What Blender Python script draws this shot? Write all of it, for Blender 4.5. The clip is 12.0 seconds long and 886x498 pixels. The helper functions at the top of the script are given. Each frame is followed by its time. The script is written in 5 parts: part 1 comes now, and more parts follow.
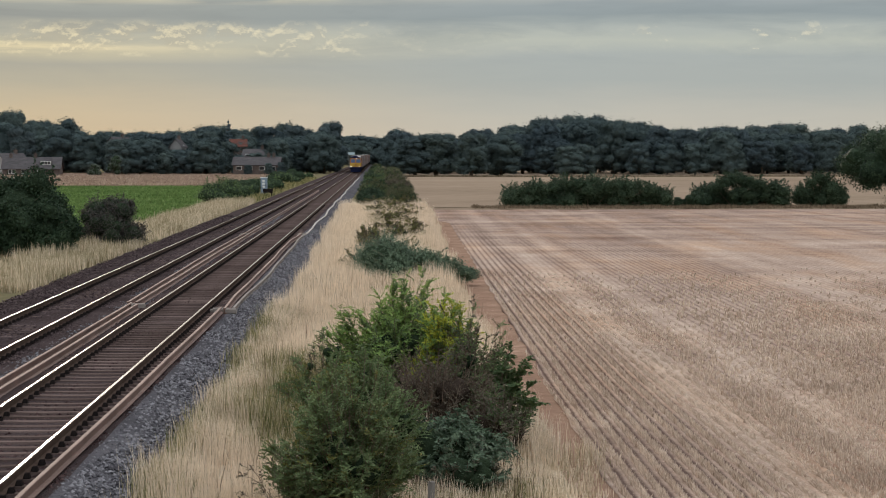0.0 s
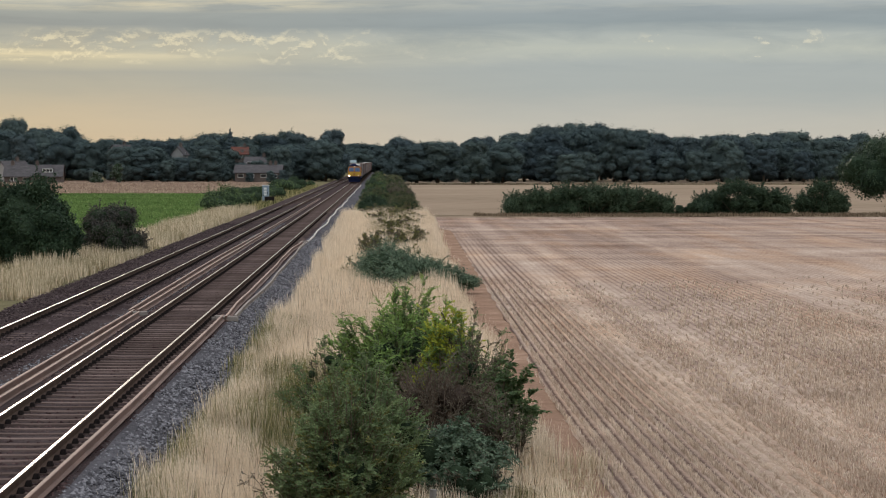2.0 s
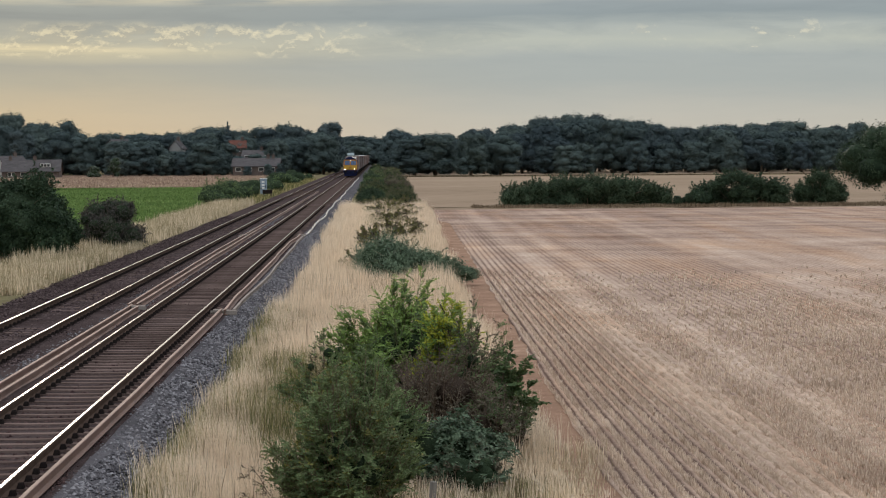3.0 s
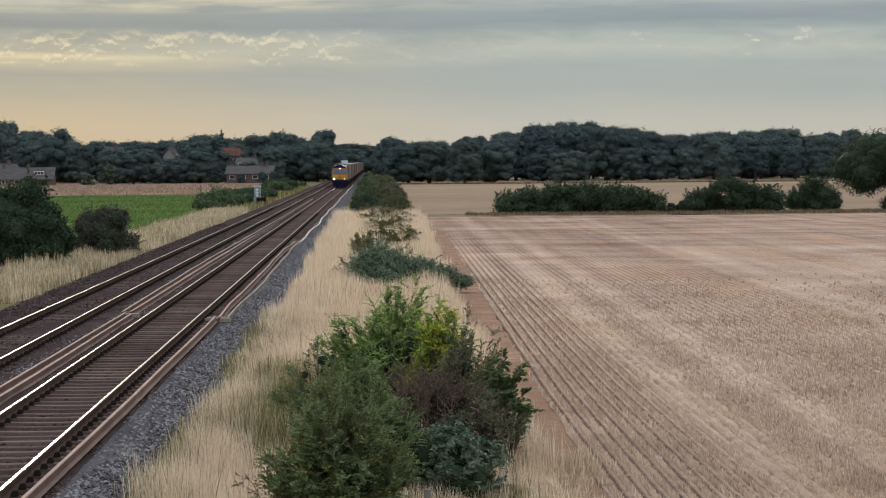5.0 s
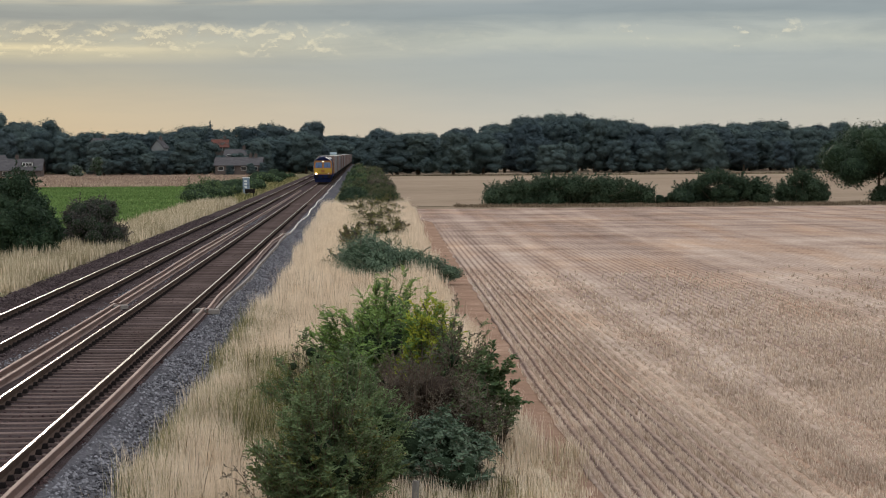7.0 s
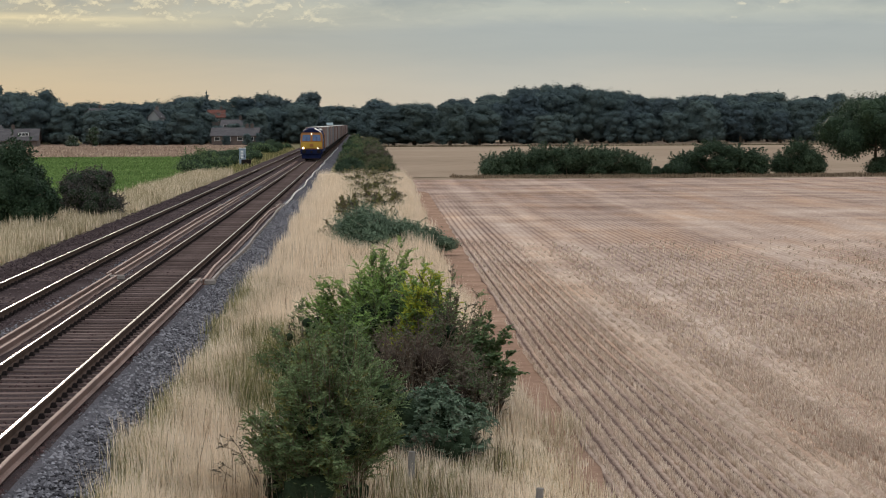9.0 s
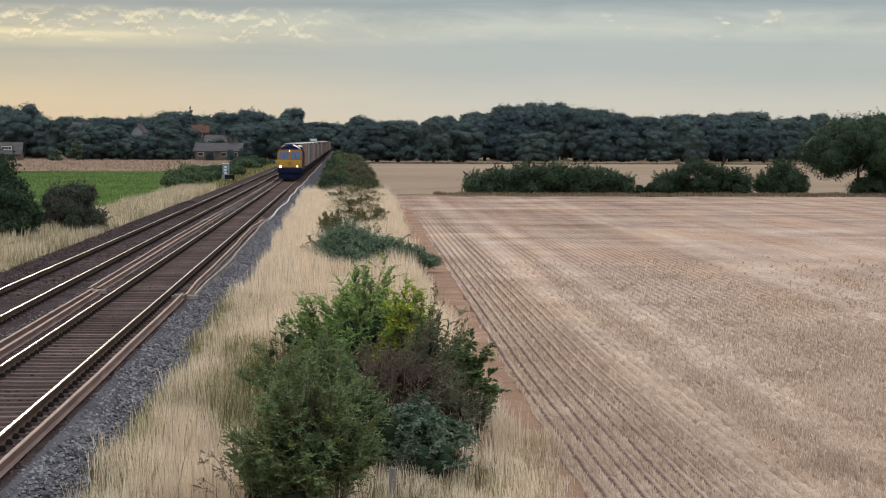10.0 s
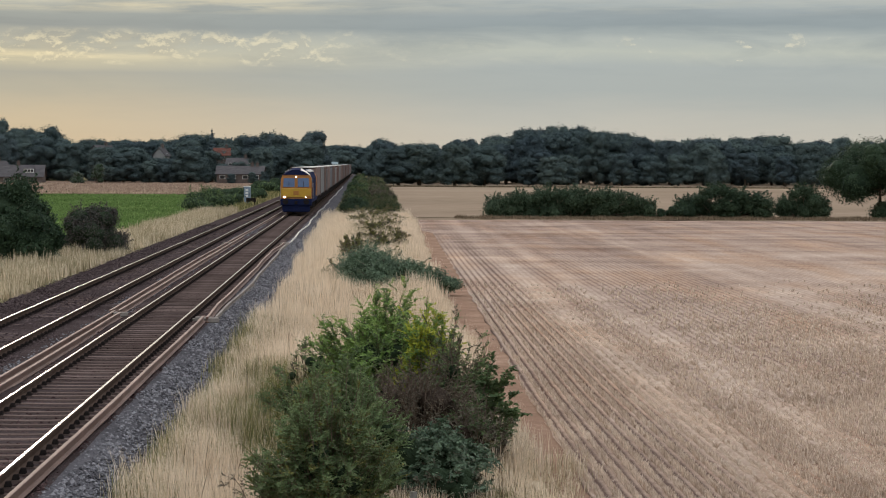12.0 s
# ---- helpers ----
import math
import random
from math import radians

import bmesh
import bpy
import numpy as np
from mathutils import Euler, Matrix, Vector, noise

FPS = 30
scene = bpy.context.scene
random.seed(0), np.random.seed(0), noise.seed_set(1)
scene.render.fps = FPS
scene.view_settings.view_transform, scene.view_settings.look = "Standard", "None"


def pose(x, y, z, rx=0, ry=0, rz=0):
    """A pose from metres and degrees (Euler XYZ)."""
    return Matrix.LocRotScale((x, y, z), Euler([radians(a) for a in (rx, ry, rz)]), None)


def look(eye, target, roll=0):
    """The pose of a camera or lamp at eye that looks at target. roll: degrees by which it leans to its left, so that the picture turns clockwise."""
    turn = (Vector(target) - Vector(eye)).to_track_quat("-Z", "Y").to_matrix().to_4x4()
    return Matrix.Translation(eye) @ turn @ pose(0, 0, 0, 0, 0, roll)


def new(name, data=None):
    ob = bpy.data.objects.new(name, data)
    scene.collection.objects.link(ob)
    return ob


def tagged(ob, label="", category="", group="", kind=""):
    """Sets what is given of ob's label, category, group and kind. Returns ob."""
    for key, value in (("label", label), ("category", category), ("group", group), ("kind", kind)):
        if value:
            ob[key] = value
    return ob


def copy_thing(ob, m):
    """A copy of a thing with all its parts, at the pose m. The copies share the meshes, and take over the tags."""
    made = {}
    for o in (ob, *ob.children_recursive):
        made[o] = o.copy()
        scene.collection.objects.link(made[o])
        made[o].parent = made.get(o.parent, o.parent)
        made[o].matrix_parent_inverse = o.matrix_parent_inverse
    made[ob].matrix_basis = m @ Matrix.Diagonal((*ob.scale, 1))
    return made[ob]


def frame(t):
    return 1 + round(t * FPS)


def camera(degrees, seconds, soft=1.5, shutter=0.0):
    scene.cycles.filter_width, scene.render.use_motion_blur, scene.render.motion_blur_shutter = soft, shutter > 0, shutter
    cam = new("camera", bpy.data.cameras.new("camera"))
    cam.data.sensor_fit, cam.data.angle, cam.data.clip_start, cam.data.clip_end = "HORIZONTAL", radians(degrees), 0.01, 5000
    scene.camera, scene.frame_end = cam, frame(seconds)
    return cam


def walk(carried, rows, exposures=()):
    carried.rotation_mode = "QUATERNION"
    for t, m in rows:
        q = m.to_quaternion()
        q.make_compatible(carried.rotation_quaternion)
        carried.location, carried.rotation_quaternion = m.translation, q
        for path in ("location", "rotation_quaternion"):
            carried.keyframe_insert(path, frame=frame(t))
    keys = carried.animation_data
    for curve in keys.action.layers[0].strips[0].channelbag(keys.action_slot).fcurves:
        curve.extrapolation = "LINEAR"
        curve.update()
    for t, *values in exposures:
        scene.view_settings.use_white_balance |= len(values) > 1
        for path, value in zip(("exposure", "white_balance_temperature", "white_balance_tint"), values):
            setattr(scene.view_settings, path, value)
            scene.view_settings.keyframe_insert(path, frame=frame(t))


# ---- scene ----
F_TRACK, F_FAR = -5.74, -9.08          # centre lines of the two tracks
LENS = 2 * math.degrees(math.atan(784 / 3854))
EYE = 4.29                             # height of the camera over the rail heads
cam = camera(LENS, 12.0, 1.0)


def aim(dx, dy, roll):
    """Camera pose from small swings of a hand-held camera on a bridge."""
    rz = -math.degrees(math.atan((106 - dx) / 3854))
    rx = 90 - math.degrees(math.atan((155 - dy) / 3854))
    return pose(0, 0, EYE, rx, 0, rz) @ pose(0, 0, 0, 0, 0, roll)


SWINGS = [
    (0.0, -2.9, -13.9, -0.03), (0.5, 1.0, -10.8, 0.05), (1.0, 1.6, -4.6, 0.07), (1.5, 1.4, 0.4, 0.05),
    (2.0, 0.0, 0.0, 0.0), (2.5, -1.6, -6.5, -0.19), (3.0, -2.9, -13.9, -0.40), (3.2, -4.0, -14.5, -0.42),
    (4.0, -8.0, -7.0, -0.45), (4.8, -12.0, -1.0, -0.45), (5.0, -13.7, -0.8, -0.45), (5.5, -22.3, -2.5, -0.38),
    (6.0, -28.7, -6.0, -0.41), (6.5, -31.6, -9.1, -0.385), (7.0, -33.7, -15.5, -0.38), (7.2, -34.5, -17.5, -0.37),
    (8.0, -37.0, -36.0, -0.33), (8.8, -38.5, -54.0, -0.28), (9.0, -39.9, -67.3, -0.27), (9.2, -49.0, -95.0, -0.22),
    (9.4, -66.5, -144.0, -0.15), (9.5, -74.2, -139.9, -0.12), (9.6, -76.0, -106.0, -0.02), (9.8, -75.0, -46.0, 0.13),
    (10.0, -70.4, -37.1, 0.19), (10.5, -52.6, -29.5, 0.205), (11.0, -43.4, -24.9, 0.205), (11.5, -37.0, -12.9, 0.27),
    (12.0, -32.9, 4.1, 0.30)]
walk(cam, [(t, aim(a, b, r)) for t, a, b, r in SWINGS], [(0.0, 0.0), (8.8, 0.04), (9.5, 0.09), (9.8, 0.20), (10.1, 0.23), (11.0, 0.15), (11.5, 0.09), (12.0, 0.04)])

# ---- sky and light ----
SUN_AZ, SUN_EL = radians(-14), radians(14)


def math_node(nt, op, a, b=None, c=None):
    n = nt.nodes.new("ShaderNodeMath")
    n.operation = op
    for i, v in enumerate((a, b, c)):
        if v is None:
            continue
        if isinstance(v, (int, float)):
            n.inputs[i].default_value = v
        else:
            nt.links.new(v, n.inputs[i])
    return n.outputs[0]


def ramp(nt, fac, stops):
    n = nt.nodes.new("ShaderNodeValToRGB")
    while len(n.color_ramp.elements) < len(stops):
        n.color_ramp.elements.new(0.5)
    for el, (p, c) in zip(n.color_ramp.elements, stops):
        el.position = p
        el.color = (*c, 1) if isinstance(c, tuple) else (c, c, c, 1)
    if fac is not None:
        nt.links.new(fac, n.inputs[0])
    return n.outputs[0]


def mix(nt, fac, a, b, blend="MIX"):
    n = nt.nodes.new("ShaderNodeMix")
    n.data_type, n.blend_type = "RGBA", blend
    for i, v in ((0, fac), (6, a), (7, b)):
        if isinstance(v, (int, float)):
            n.inputs[i].default_value = v
        elif isinstance(v, tuple):
            n.inputs[i].default_value = (*v, 1)
        else:
            nt.links.new(v, n.inputs[i])
    return n.outputs[2]


def noise_node(nt, vec, scale, detail=5.0, rough=0.55, distort=0.0):
    n = nt.nodes.new("ShaderNodeTexNoise")
    n.inputs["Scale"].default_value, n.inputs["Detail"].default_value = scale, detail
    n.inputs["Roughness"].default_value, n.inputs["Distortion"].default_value = rough, distort
    if vec is not None:
        nt.links.new(vec, n.inputs["Vector"])
    return n.outputs["Fac"]


def srgb(r, g, b):
    def f(v):
        v /= 255
        return v / 12.92 if v <= 0.04045 else ((v + 0.055) / 1.055) ** 2.4
    return f(r), f(g), f(b)


def make_world():
    w = bpy.data.worlds.new("evening_sky")
    scene.world = w
    w.use_nodes = True
    nt = w.node_tree
    nt.nodes.clear()
    co = nt.nodes.new("ShaderNodeTexCoord")
    sep = nt.nodes.new("ShaderNodeSeparateXYZ")
    nt.links.new(co.outputs["Generated"], sep.inputs[0])
    x, y, z = sep.outputs
    el = math_node(nt, "MULTIPLY", math_node(nt, "ARCSINE", z), 57.2958)
    az = math_node(nt, "MULTIPLY", math_node(nt, "ARCTAN2", x, y), 57.2958)

    def sheet(ka, ke, off=0.0):
        c = nt.nodes.new("ShaderNodeCombineXYZ")
        nt.links.new(math_node(nt, "MULTIPLY", az, ka), c.inputs[0])
        nt.links.new(math_node(nt, "MULTIPLY_ADD", el, ke, off), c.inputs[1])
        return c.outputs[0]
    # veil of cloud: warm towards the sun, cool away from it, in uneven bands
    drift = noise_node(nt, sheet(0.11, 0.75, 2.0), 1.0, 5, 0.55)
    ew = math_node(nt, "ADD", el, math_node(nt, "MULTIPLY", math_node(nt, "SUBTRACT", drift, 0.5), 0.9))
    up = math_node(nt, "DIVIDE", ew, 5.0)
    warm = ramp(nt, up, [(0.0, srgb(213, 187, 150)), (0.22, srgb(207, 188, 156)), (0.39, srgb(187, 179, 158)), (0.47, srgb(178, 173, 157)),
                         (0.54, srgb(204, 194, 164)), (0.61, srgb(188, 184, 166)), (0.69, srgb(156, 158, 152)), (0.77, srgb(164, 166, 158)),
                         (0.84, srgb(196, 194, 178)), (1.0, srgb(170, 172, 166))])
    cool = ramp(nt, up, [(0.0, srgb(199, 190, 175)), (0.2, srgb(191, 188, 177)), (0.38, srgb(172, 177, 173)), (0.50, srgb(172, 178, 175)),
                         (0.59, srgb(186, 190, 180)), (0.66, srgb(176, 182, 177)), (0.72, srgb(150, 160, 162)), (0.79, srgb(156, 165, 167)),
                         (0.86, srgb(174, 181, 179)), (1.0, srgb(165, 172, 172))])
    side = nt.nodes.new("ShaderNodeMapRange")
    side.interpolation_type = "SMOOTHSTEP"
    nt.links.new(az, side.inputs[0])
    for i, v in ((1, -11.0), (2, 6.0), (3, 0.0), (4, 1.0)):
        side.inputs[i].default_value = v
    sky = mix(nt, side.outputs[0], warm, cool)
    # darker cloud bellies and soft streaks
    n1 = noise_node(nt, sheet(0.22, 1.5, 3.3), 1.0, 7, 0.6, 0.5)
    high = ramp(nt, math_node(nt, "DIVIDE", el, 5.0), [(0.0, 0.05), (0.45, 0.15), (0.62, 0.7), (1.0, 1.0)])
    d1 = math_node(nt, "MULTIPLY", ramp(nt, n1, [(0.46, 0.0), (0.66, 1.0)]), high)
    sky = mix(nt, math_node(nt, "MULTIPLY", d1, 0.6), sky, mix(nt, side.outputs[0], srgb(146, 148, 143), srgb(140, 150, 153)))
    # broken line of small lit cumulus: dense towards the sun, a few lone puffs away from it
    n2 = noise_node(nt, sheet(1.05, 1.7, 1.0), 1.0, 6, 0.6, 0.2)
    n2_up = noise_node(nt, sheet(1.05, 1.7, 1.17), 1.0, 6, 0.6, 0.2)
    n4 = noise_node(nt, sheet(0.38, 0.8, 5.0), 1.0, 3, 0.5)
    n5 = noise_node(nt, sheet(0.30, 3.4, 8.0), 1.0, 5, 0.6)
    level = math_node(nt, "DIVIDE", el, 5.0)
    band = ramp(nt, level, [(0.50, 0.0), (0.535, 1.0), (0.64, 0.9), (0.70, 0.0)])
    fade = ramp(nt, math_node(nt, "MULTIPLY_ADD", az, 0.04, 0.5), [(0.0, 0.8), (0.18, 0.8), (0.24, 1.0), (0.43, 1.0), (0.50, 0.12), (1.0, 0.05)])
    crowd = math_node(nt, "MULTIPLY", ramp(nt, n2, [(0.45, 0.0), (0.56, 1.0)]), ramp(nt, n4, [(0.32, 0.3), (0.48, 1.0)]))
    lone = math_node(nt, "MULTIPLY", ramp(nt, n2, [(0.59, 0.0), (0.65, 0.9)]), ramp(nt, n4, [(0.50, 0.0), (0.56, 1.0)]))
    body = math_node(nt, "MULTIPLY", math_node(nt, "MAXIMUM", math_node(nt, "MULTIPLY", crowd, fade), lone), band)
    rim = ramp(nt, math_node(nt, "SUBTRACT", n2, n2_up), [(0.0, 0.12), (0.03, 0.55), (0.10, 1.0)])
    puff = mix(nt, rim, mix(nt, side.outputs[0], srgb(176, 170, 152), srgb(178, 182, 174)), mix(nt, side.outputs[0], srgb(248, 232, 190), srgb(226, 220, 196)))
    sky = mix(nt, math_node(nt, "MULTIPLY", body, 0.8), sky, puff)
    # long bright streaks low on the sunward side and along the upper edge
    low = math_node(nt, "MULTIPLY", ramp(nt, level, [(0.515, 0.0), (0.55, 1.0), (0.585, 0.0)]), ramp(nt, math_node(nt, "MULTIPLY_ADD", az, 0.04, 0.5), [(0.12, 1.0), (0.24, 0.7), (0.42, 0.15), (0.5, 0.0)]))
    high_edge = math_node(nt, "MULTIPLY", ramp(nt, level, [(0.77, 0.0), (0.81, 0.8), (0.90, 0.6)]), ramp(nt, math_node(nt, "MULTIPLY_ADD", az, 0.04, 0.5), [(0.0, 0.6), (0.40, 0.9), (0.52, 0.3), (1.0, 0.35)]))
    streak = math_node(nt, "MULTIPLY", math_node(nt, "MAXIMUM", low, high_edge), ramp(nt, n5, [(0.42, 0.0), (0.60, 1.0)]))
    sky = mix(nt, math_node(nt, "MULTIPLY", streak, 0.75), sky, mix(nt, side.outputs[0], srgb(244, 226, 182), srgb(206, 204, 186)))
    # overcast dome above: neutral, brighter towards the zenith, glowing around the hidden sun
    aloft = nt.nodes.new("ShaderNodeMapRange")
    aloft.interpolation_type = "SMOOTHSTEP"
    nt.links.new(el, aloft.inputs[0])
    for i, v in ((1, 5.0), (2, 24.0), (3, 0.0), (4, 1.0)):
        aloft.inputs[i].default_value = v
    sky = mix(nt, aloft.outputs[0], sky, (0.455, 0.47, 0.485))
    dome = math_node(nt, "MULTIPLY_ADD", math_node(nt, "MAXIMUM", math_node(nt, "SUBTRACT", z, 0.075), 0.0), DOME, 1.0)
    glow = nt.nodes.new("ShaderNodeMapRange")
    glow.interpolation_type = "SMOOTHSTEP"
    dot = nt.nodes.new("ShaderNodeVectorMath")
    dot.operation = "DOT_PRODUCT"
    nt.links.new(co.outputs["Generated"], dot.inputs[0])
    dot.inputs[1].default_value = (math.sin(SUN_AZ) * math.cos(SUN_EL), math.cos(SUN_AZ) * math.cos(SUN_EL), math.sin(SUN_EL))
    nt.links.new(dot.outputs["Value"], glow.inputs[0])
    for i, v in ((1, 0.985), (2, 1.0), (3, 1.0), (4, 4.0)):
        glow.inputs[i].default_value = v
    nish = nt.nodes.new("ShaderNodeTexSky")
    nish.sky_type, nish.sun_disc = "NISHITA", False
    nish.sun_elevation, nish.sun_rotation = SUN_EL, SUN_AZ
    bg = nt.nodes.new("ShaderNodeBackground")
    nt.links.new(math_node(nt, "MULTIPLY", aloft.outputs[0], 0.05), bg.inputs[1])
    nt.links.new(nish.outputs[0], bg.inputs[0])
    clouds = nt.nodes.new("ShaderNodeBackground")
    nt.links.new(sky, clouds.inputs[0])
    nt.links.new(math_node(nt, "MULTIPLY", math_node(nt, "MULTIPLY", dome, glow.outputs[0]), 1.0), clouds.inputs[1])
    add = nt.nodes.new("ShaderNodeAddShader")
    nt.links.new(bg.outputs[0], add.inputs[0])
    nt.links.new(clouds.outputs[0], add.inputs[1])
    out = nt.nodes.new("ShaderNodeOutputWorld")
    nt.links.new(add.outputs[0], out.inputs[0])


DOME = 2.1
make_world()
sun = new("sun", bpy.data.lights.new("sun", "SUN"))
sun.data.energy, sun.data.angle, sun.data.color = 1.0, radians(12), (1.0, 0.86, 0.70)
sun.matrix_world = look((0, 0, 0), (-math.sin(SUN_AZ) * math.cos(SUN_EL), -math.cos(SUN_AZ) * math.cos(SUN_EL), -math.sin(SUN_EL)))


# ---- materials ----
def material(name, stops, scale=3.0, fine=None, rough=0.8, metal=0.0, bump=0.0, island=0.0, stretch=(1, 1, 1),
             translucent=0.0, gloss=None, obj_random=0.0):
    """Two scales of colour variation, relief, and a shade of its own for each island or object."""
    m = bpy.data.materials.new(name)
    m.use_nodes = True
    nt = m.node_tree
    p = nt.nodes["Principled BSDF"]
    co = nt.nodes.new("ShaderNodeTexCoord")
    mp = nt.nodes.new("ShaderNodeMapping")
    mp.inputs["Scale"].default_value = stretch
    nt.links.new(co.outputs["Object"], mp.inputs[0])
    big = noise_node(nt, mp.outputs[0], scale, 4)
    small = noise_node(nt, mp.outputs[0], fine or scale * 9, 6, 0.65)
    f = math_node(nt, "ADD", math_node(nt, "MULTIPLY", big, 0.55), math_node(nt, "MULTIPLY", small, 0.45))
    for k, kind, sock in ((island, "ShaderNodeNewGeometry", "Random Per Island"), (obj_random, "ShaderNodeObjectInfo", "Random")):
        if k:
            g = nt.nodes.new(kind).outputs[sock]
            f = math_node(nt, "ADD", f, math_node(nt, "MULTIPLY", math_node(nt, "SUBTRACT", g, 0.5), k))
    n = len(stops)
    col = ramp(nt, f, [(0.25 + 0.5 * i / max(1, n - 1), c) for i, c in enumerate(stops)])
    nt.links.new(col, p.inputs["Base Color"])
    p.inputs["Roughness"].default_value, p.inputs["Metallic"].default_value = rough, metal
    if gloss is None and rough >= 0.8:
        gloss = 0.0
    if gloss is not None:
        p.inputs["Specular IOR Level"].default_value = gloss
    if bump:
        b = nt.nodes.new("ShaderNodeBump")
        b.inputs["Strength"].default_value, b.inputs["Distance"].default_value = 1.0, bump
        nt.links.new(small, b.inputs["Height"])
        nt.links.new(b.outputs[0], p.inputs["Normal"])
    if translucent:
        t = nt.nodes.new("ShaderNodeBsdfTranslucent")
        nt.links.new(col, t.inputs[0])
        ms = nt.nodes.new("ShaderNodeMixShader")
        ms.inputs[0].default_value = translucent
        nt.links.new(p.outputs[0], ms.inputs[1])
        nt.links.new(t.outputs[0], ms.inputs[2])
        nt.links.new(ms.outputs[0], nt.nodes["Material Output"].inputs[0])
    return m


def glowing(name, col, strength):
    m = bpy.data.materials.new(name)
    m.use_nodes = True
    p = m.node_tree.nodes["Principled BSDF"]
    p.inputs["Emission Color"].default_value = (*col, 1)
    p.inputs["Emission Strength"].default_value = strength
    return m


M_EARTH = material("dry_earth", [(0.09, 0.08, 0.045), (0.15, 0.13, 0.075), (0.22, 0.185, 0.115)], 0.6, 9, 0.95, bump=0.03)
M_SOIL = material("bare_soil", [(0.155, 0.092, 0.064), (0.265, 0.168, 0.120), (0.41, 0.285, 0.21)], 0.9, 7, 0.95, bump=0.03)
M_BALLAST = material("ballast", [(0.036, 0.034, 0.038), (0.095, 0.090, 0.098), (0.185, 0.177, 0.19)], 0.4, 14, 0.9, bump=0.05)
M_BALLAST_DARK = material("brown_ballast", [(0.028, 0.020, 0.020), (0.060, 0.045, 0.044), (0.108, 0.084, 0.084)], 0.5, 14, 0.9, bump=0.05)
M_STONE = material("ballast_stone", [(0.055, 0.052, 0.057), (0.145, 0.139, 0.150), (0.28, 0.27, 0.285)], 2, 20, 0.9, island=0.5)
M_STONE_DARK = material("brown_stone", [(0.030, 0.021, 0.022), (0.074, 0.055, 0.055), (0.138, 0.104, 0.106)], 2, 20, 0.9, island=0.5)
M_STONE_BROWN = material("rust_stained_stone", [(0.029, 0.017, 0.017), (0.067, 0.042, 0.041), (0.123, 0.080, 0.076)], 2, 20, 0.9, island=0.5)
M_SLEEPER = material("weathered_concrete", [(0.066, 0.047, 0.042), (0.116, 0.084, 0.075), (0.178, 0.130, 0.118)], 2, 25, 0.9, bump=0.004, obj_random=0.35)
M_THATCH = material("matted_dry_grass", [(0.38, 0.29, 0.20), (0.58, 0.475, 0.355), (0.74, 0.64, 0.50)], 0.5, 7, 0.95, bump=0.06)
M_RAILTOP = material("polished_steel", [(0.36, 0.325, 0.305), (0.44, 0.405, 0.385)], 1, 20, 0.22, 1.0)
M_RUST = material("rusty_steel", [(0.05, 0.034, 0.028), (0.09, 0.062, 0.05), (0.14, 0.098, 0.08)], 2, 30, 0.85, bump=0.002)
M_RUST_PALE = material("pale_rusty_rail", [(0.090, 0.050, 0.037), (0.170, 0.098, 0.075), (0.275, 0.168, 0.130)], 0.8, 20, 0.75, bump=0.002)
M_GREY_PALE = material("pale_grey_trough", [(0.16, 0.13, 0.115), (0.27, 0.235, 0.21), (0.37, 0.33, 0.30)], 0.8, 20, 0.8)
M_CABLE = material("pale_cable_sheath", [(0.24, 0.21, 0.19), (0.33, 0.295, 0.27), (0.41, 0.37, 0.35)], 0.8, 20, 0.6)
M_CLIP = material("black_iron", [(0.012, 0.010, 0.010), (0.03, 0.024, 0.022)], 4, 30, 0.85)
M_GRASS_DRY = material("dry_grass", [(0.42, 0.33, 0.225), (0.73, 0.60, 0.455), (0.93, 0.81, 0.66)], 0.45, 4, 0.8, island=0.32, translucent=0.25)
M_GRASS_DULL = material("dull_dry_grass", [(0.18, 0.155, 0.08), (0.48, 0.395, 0.265), (0.86, 0.73, 0.56)], 0.2, 4, 0.8, island=0.5, translucent=0.2)
M_GRASS_GREEN = material("green_grass", [(0.08, 0.09, 0.035), (0.18, 0.18, 0.075), (0.48, 0.40, 0.22)], 0.9, 4, 0.8, island=0.6, translucent=0.25)
M_STRAW = material("cut_straw", [(0.34, 0.26, 0.20), (0.56, 0.445, 0.355), (0.77, 0.64, 0.52)], 0.3, 4, 0.85, island=0.4, translucent=0.2)
M_BARK = material("bark", [(0.05, 0.04, 0.03), (0.10, 0.08, 0.06), (0.16, 0.13, 0.10)], 3, 20, 0.95, bump=0.02)
M_TWIG = material("bare_twig", [(0.085, 0.057, 0.043), (0.145, 0.104, 0.081), (0.204, 0.162, 0.123)], 3, 20, 0.9, island=0.4)


def leaf_material(name, a, b, c, tr=0.18, scale=0.7, vary=0.0, gloss=0.22, spread=0.5):
    return material(name, [a, b, c], scale, 6, 0.6, island=spread, obj_random=vary, translucent=tr, gloss=gloss)


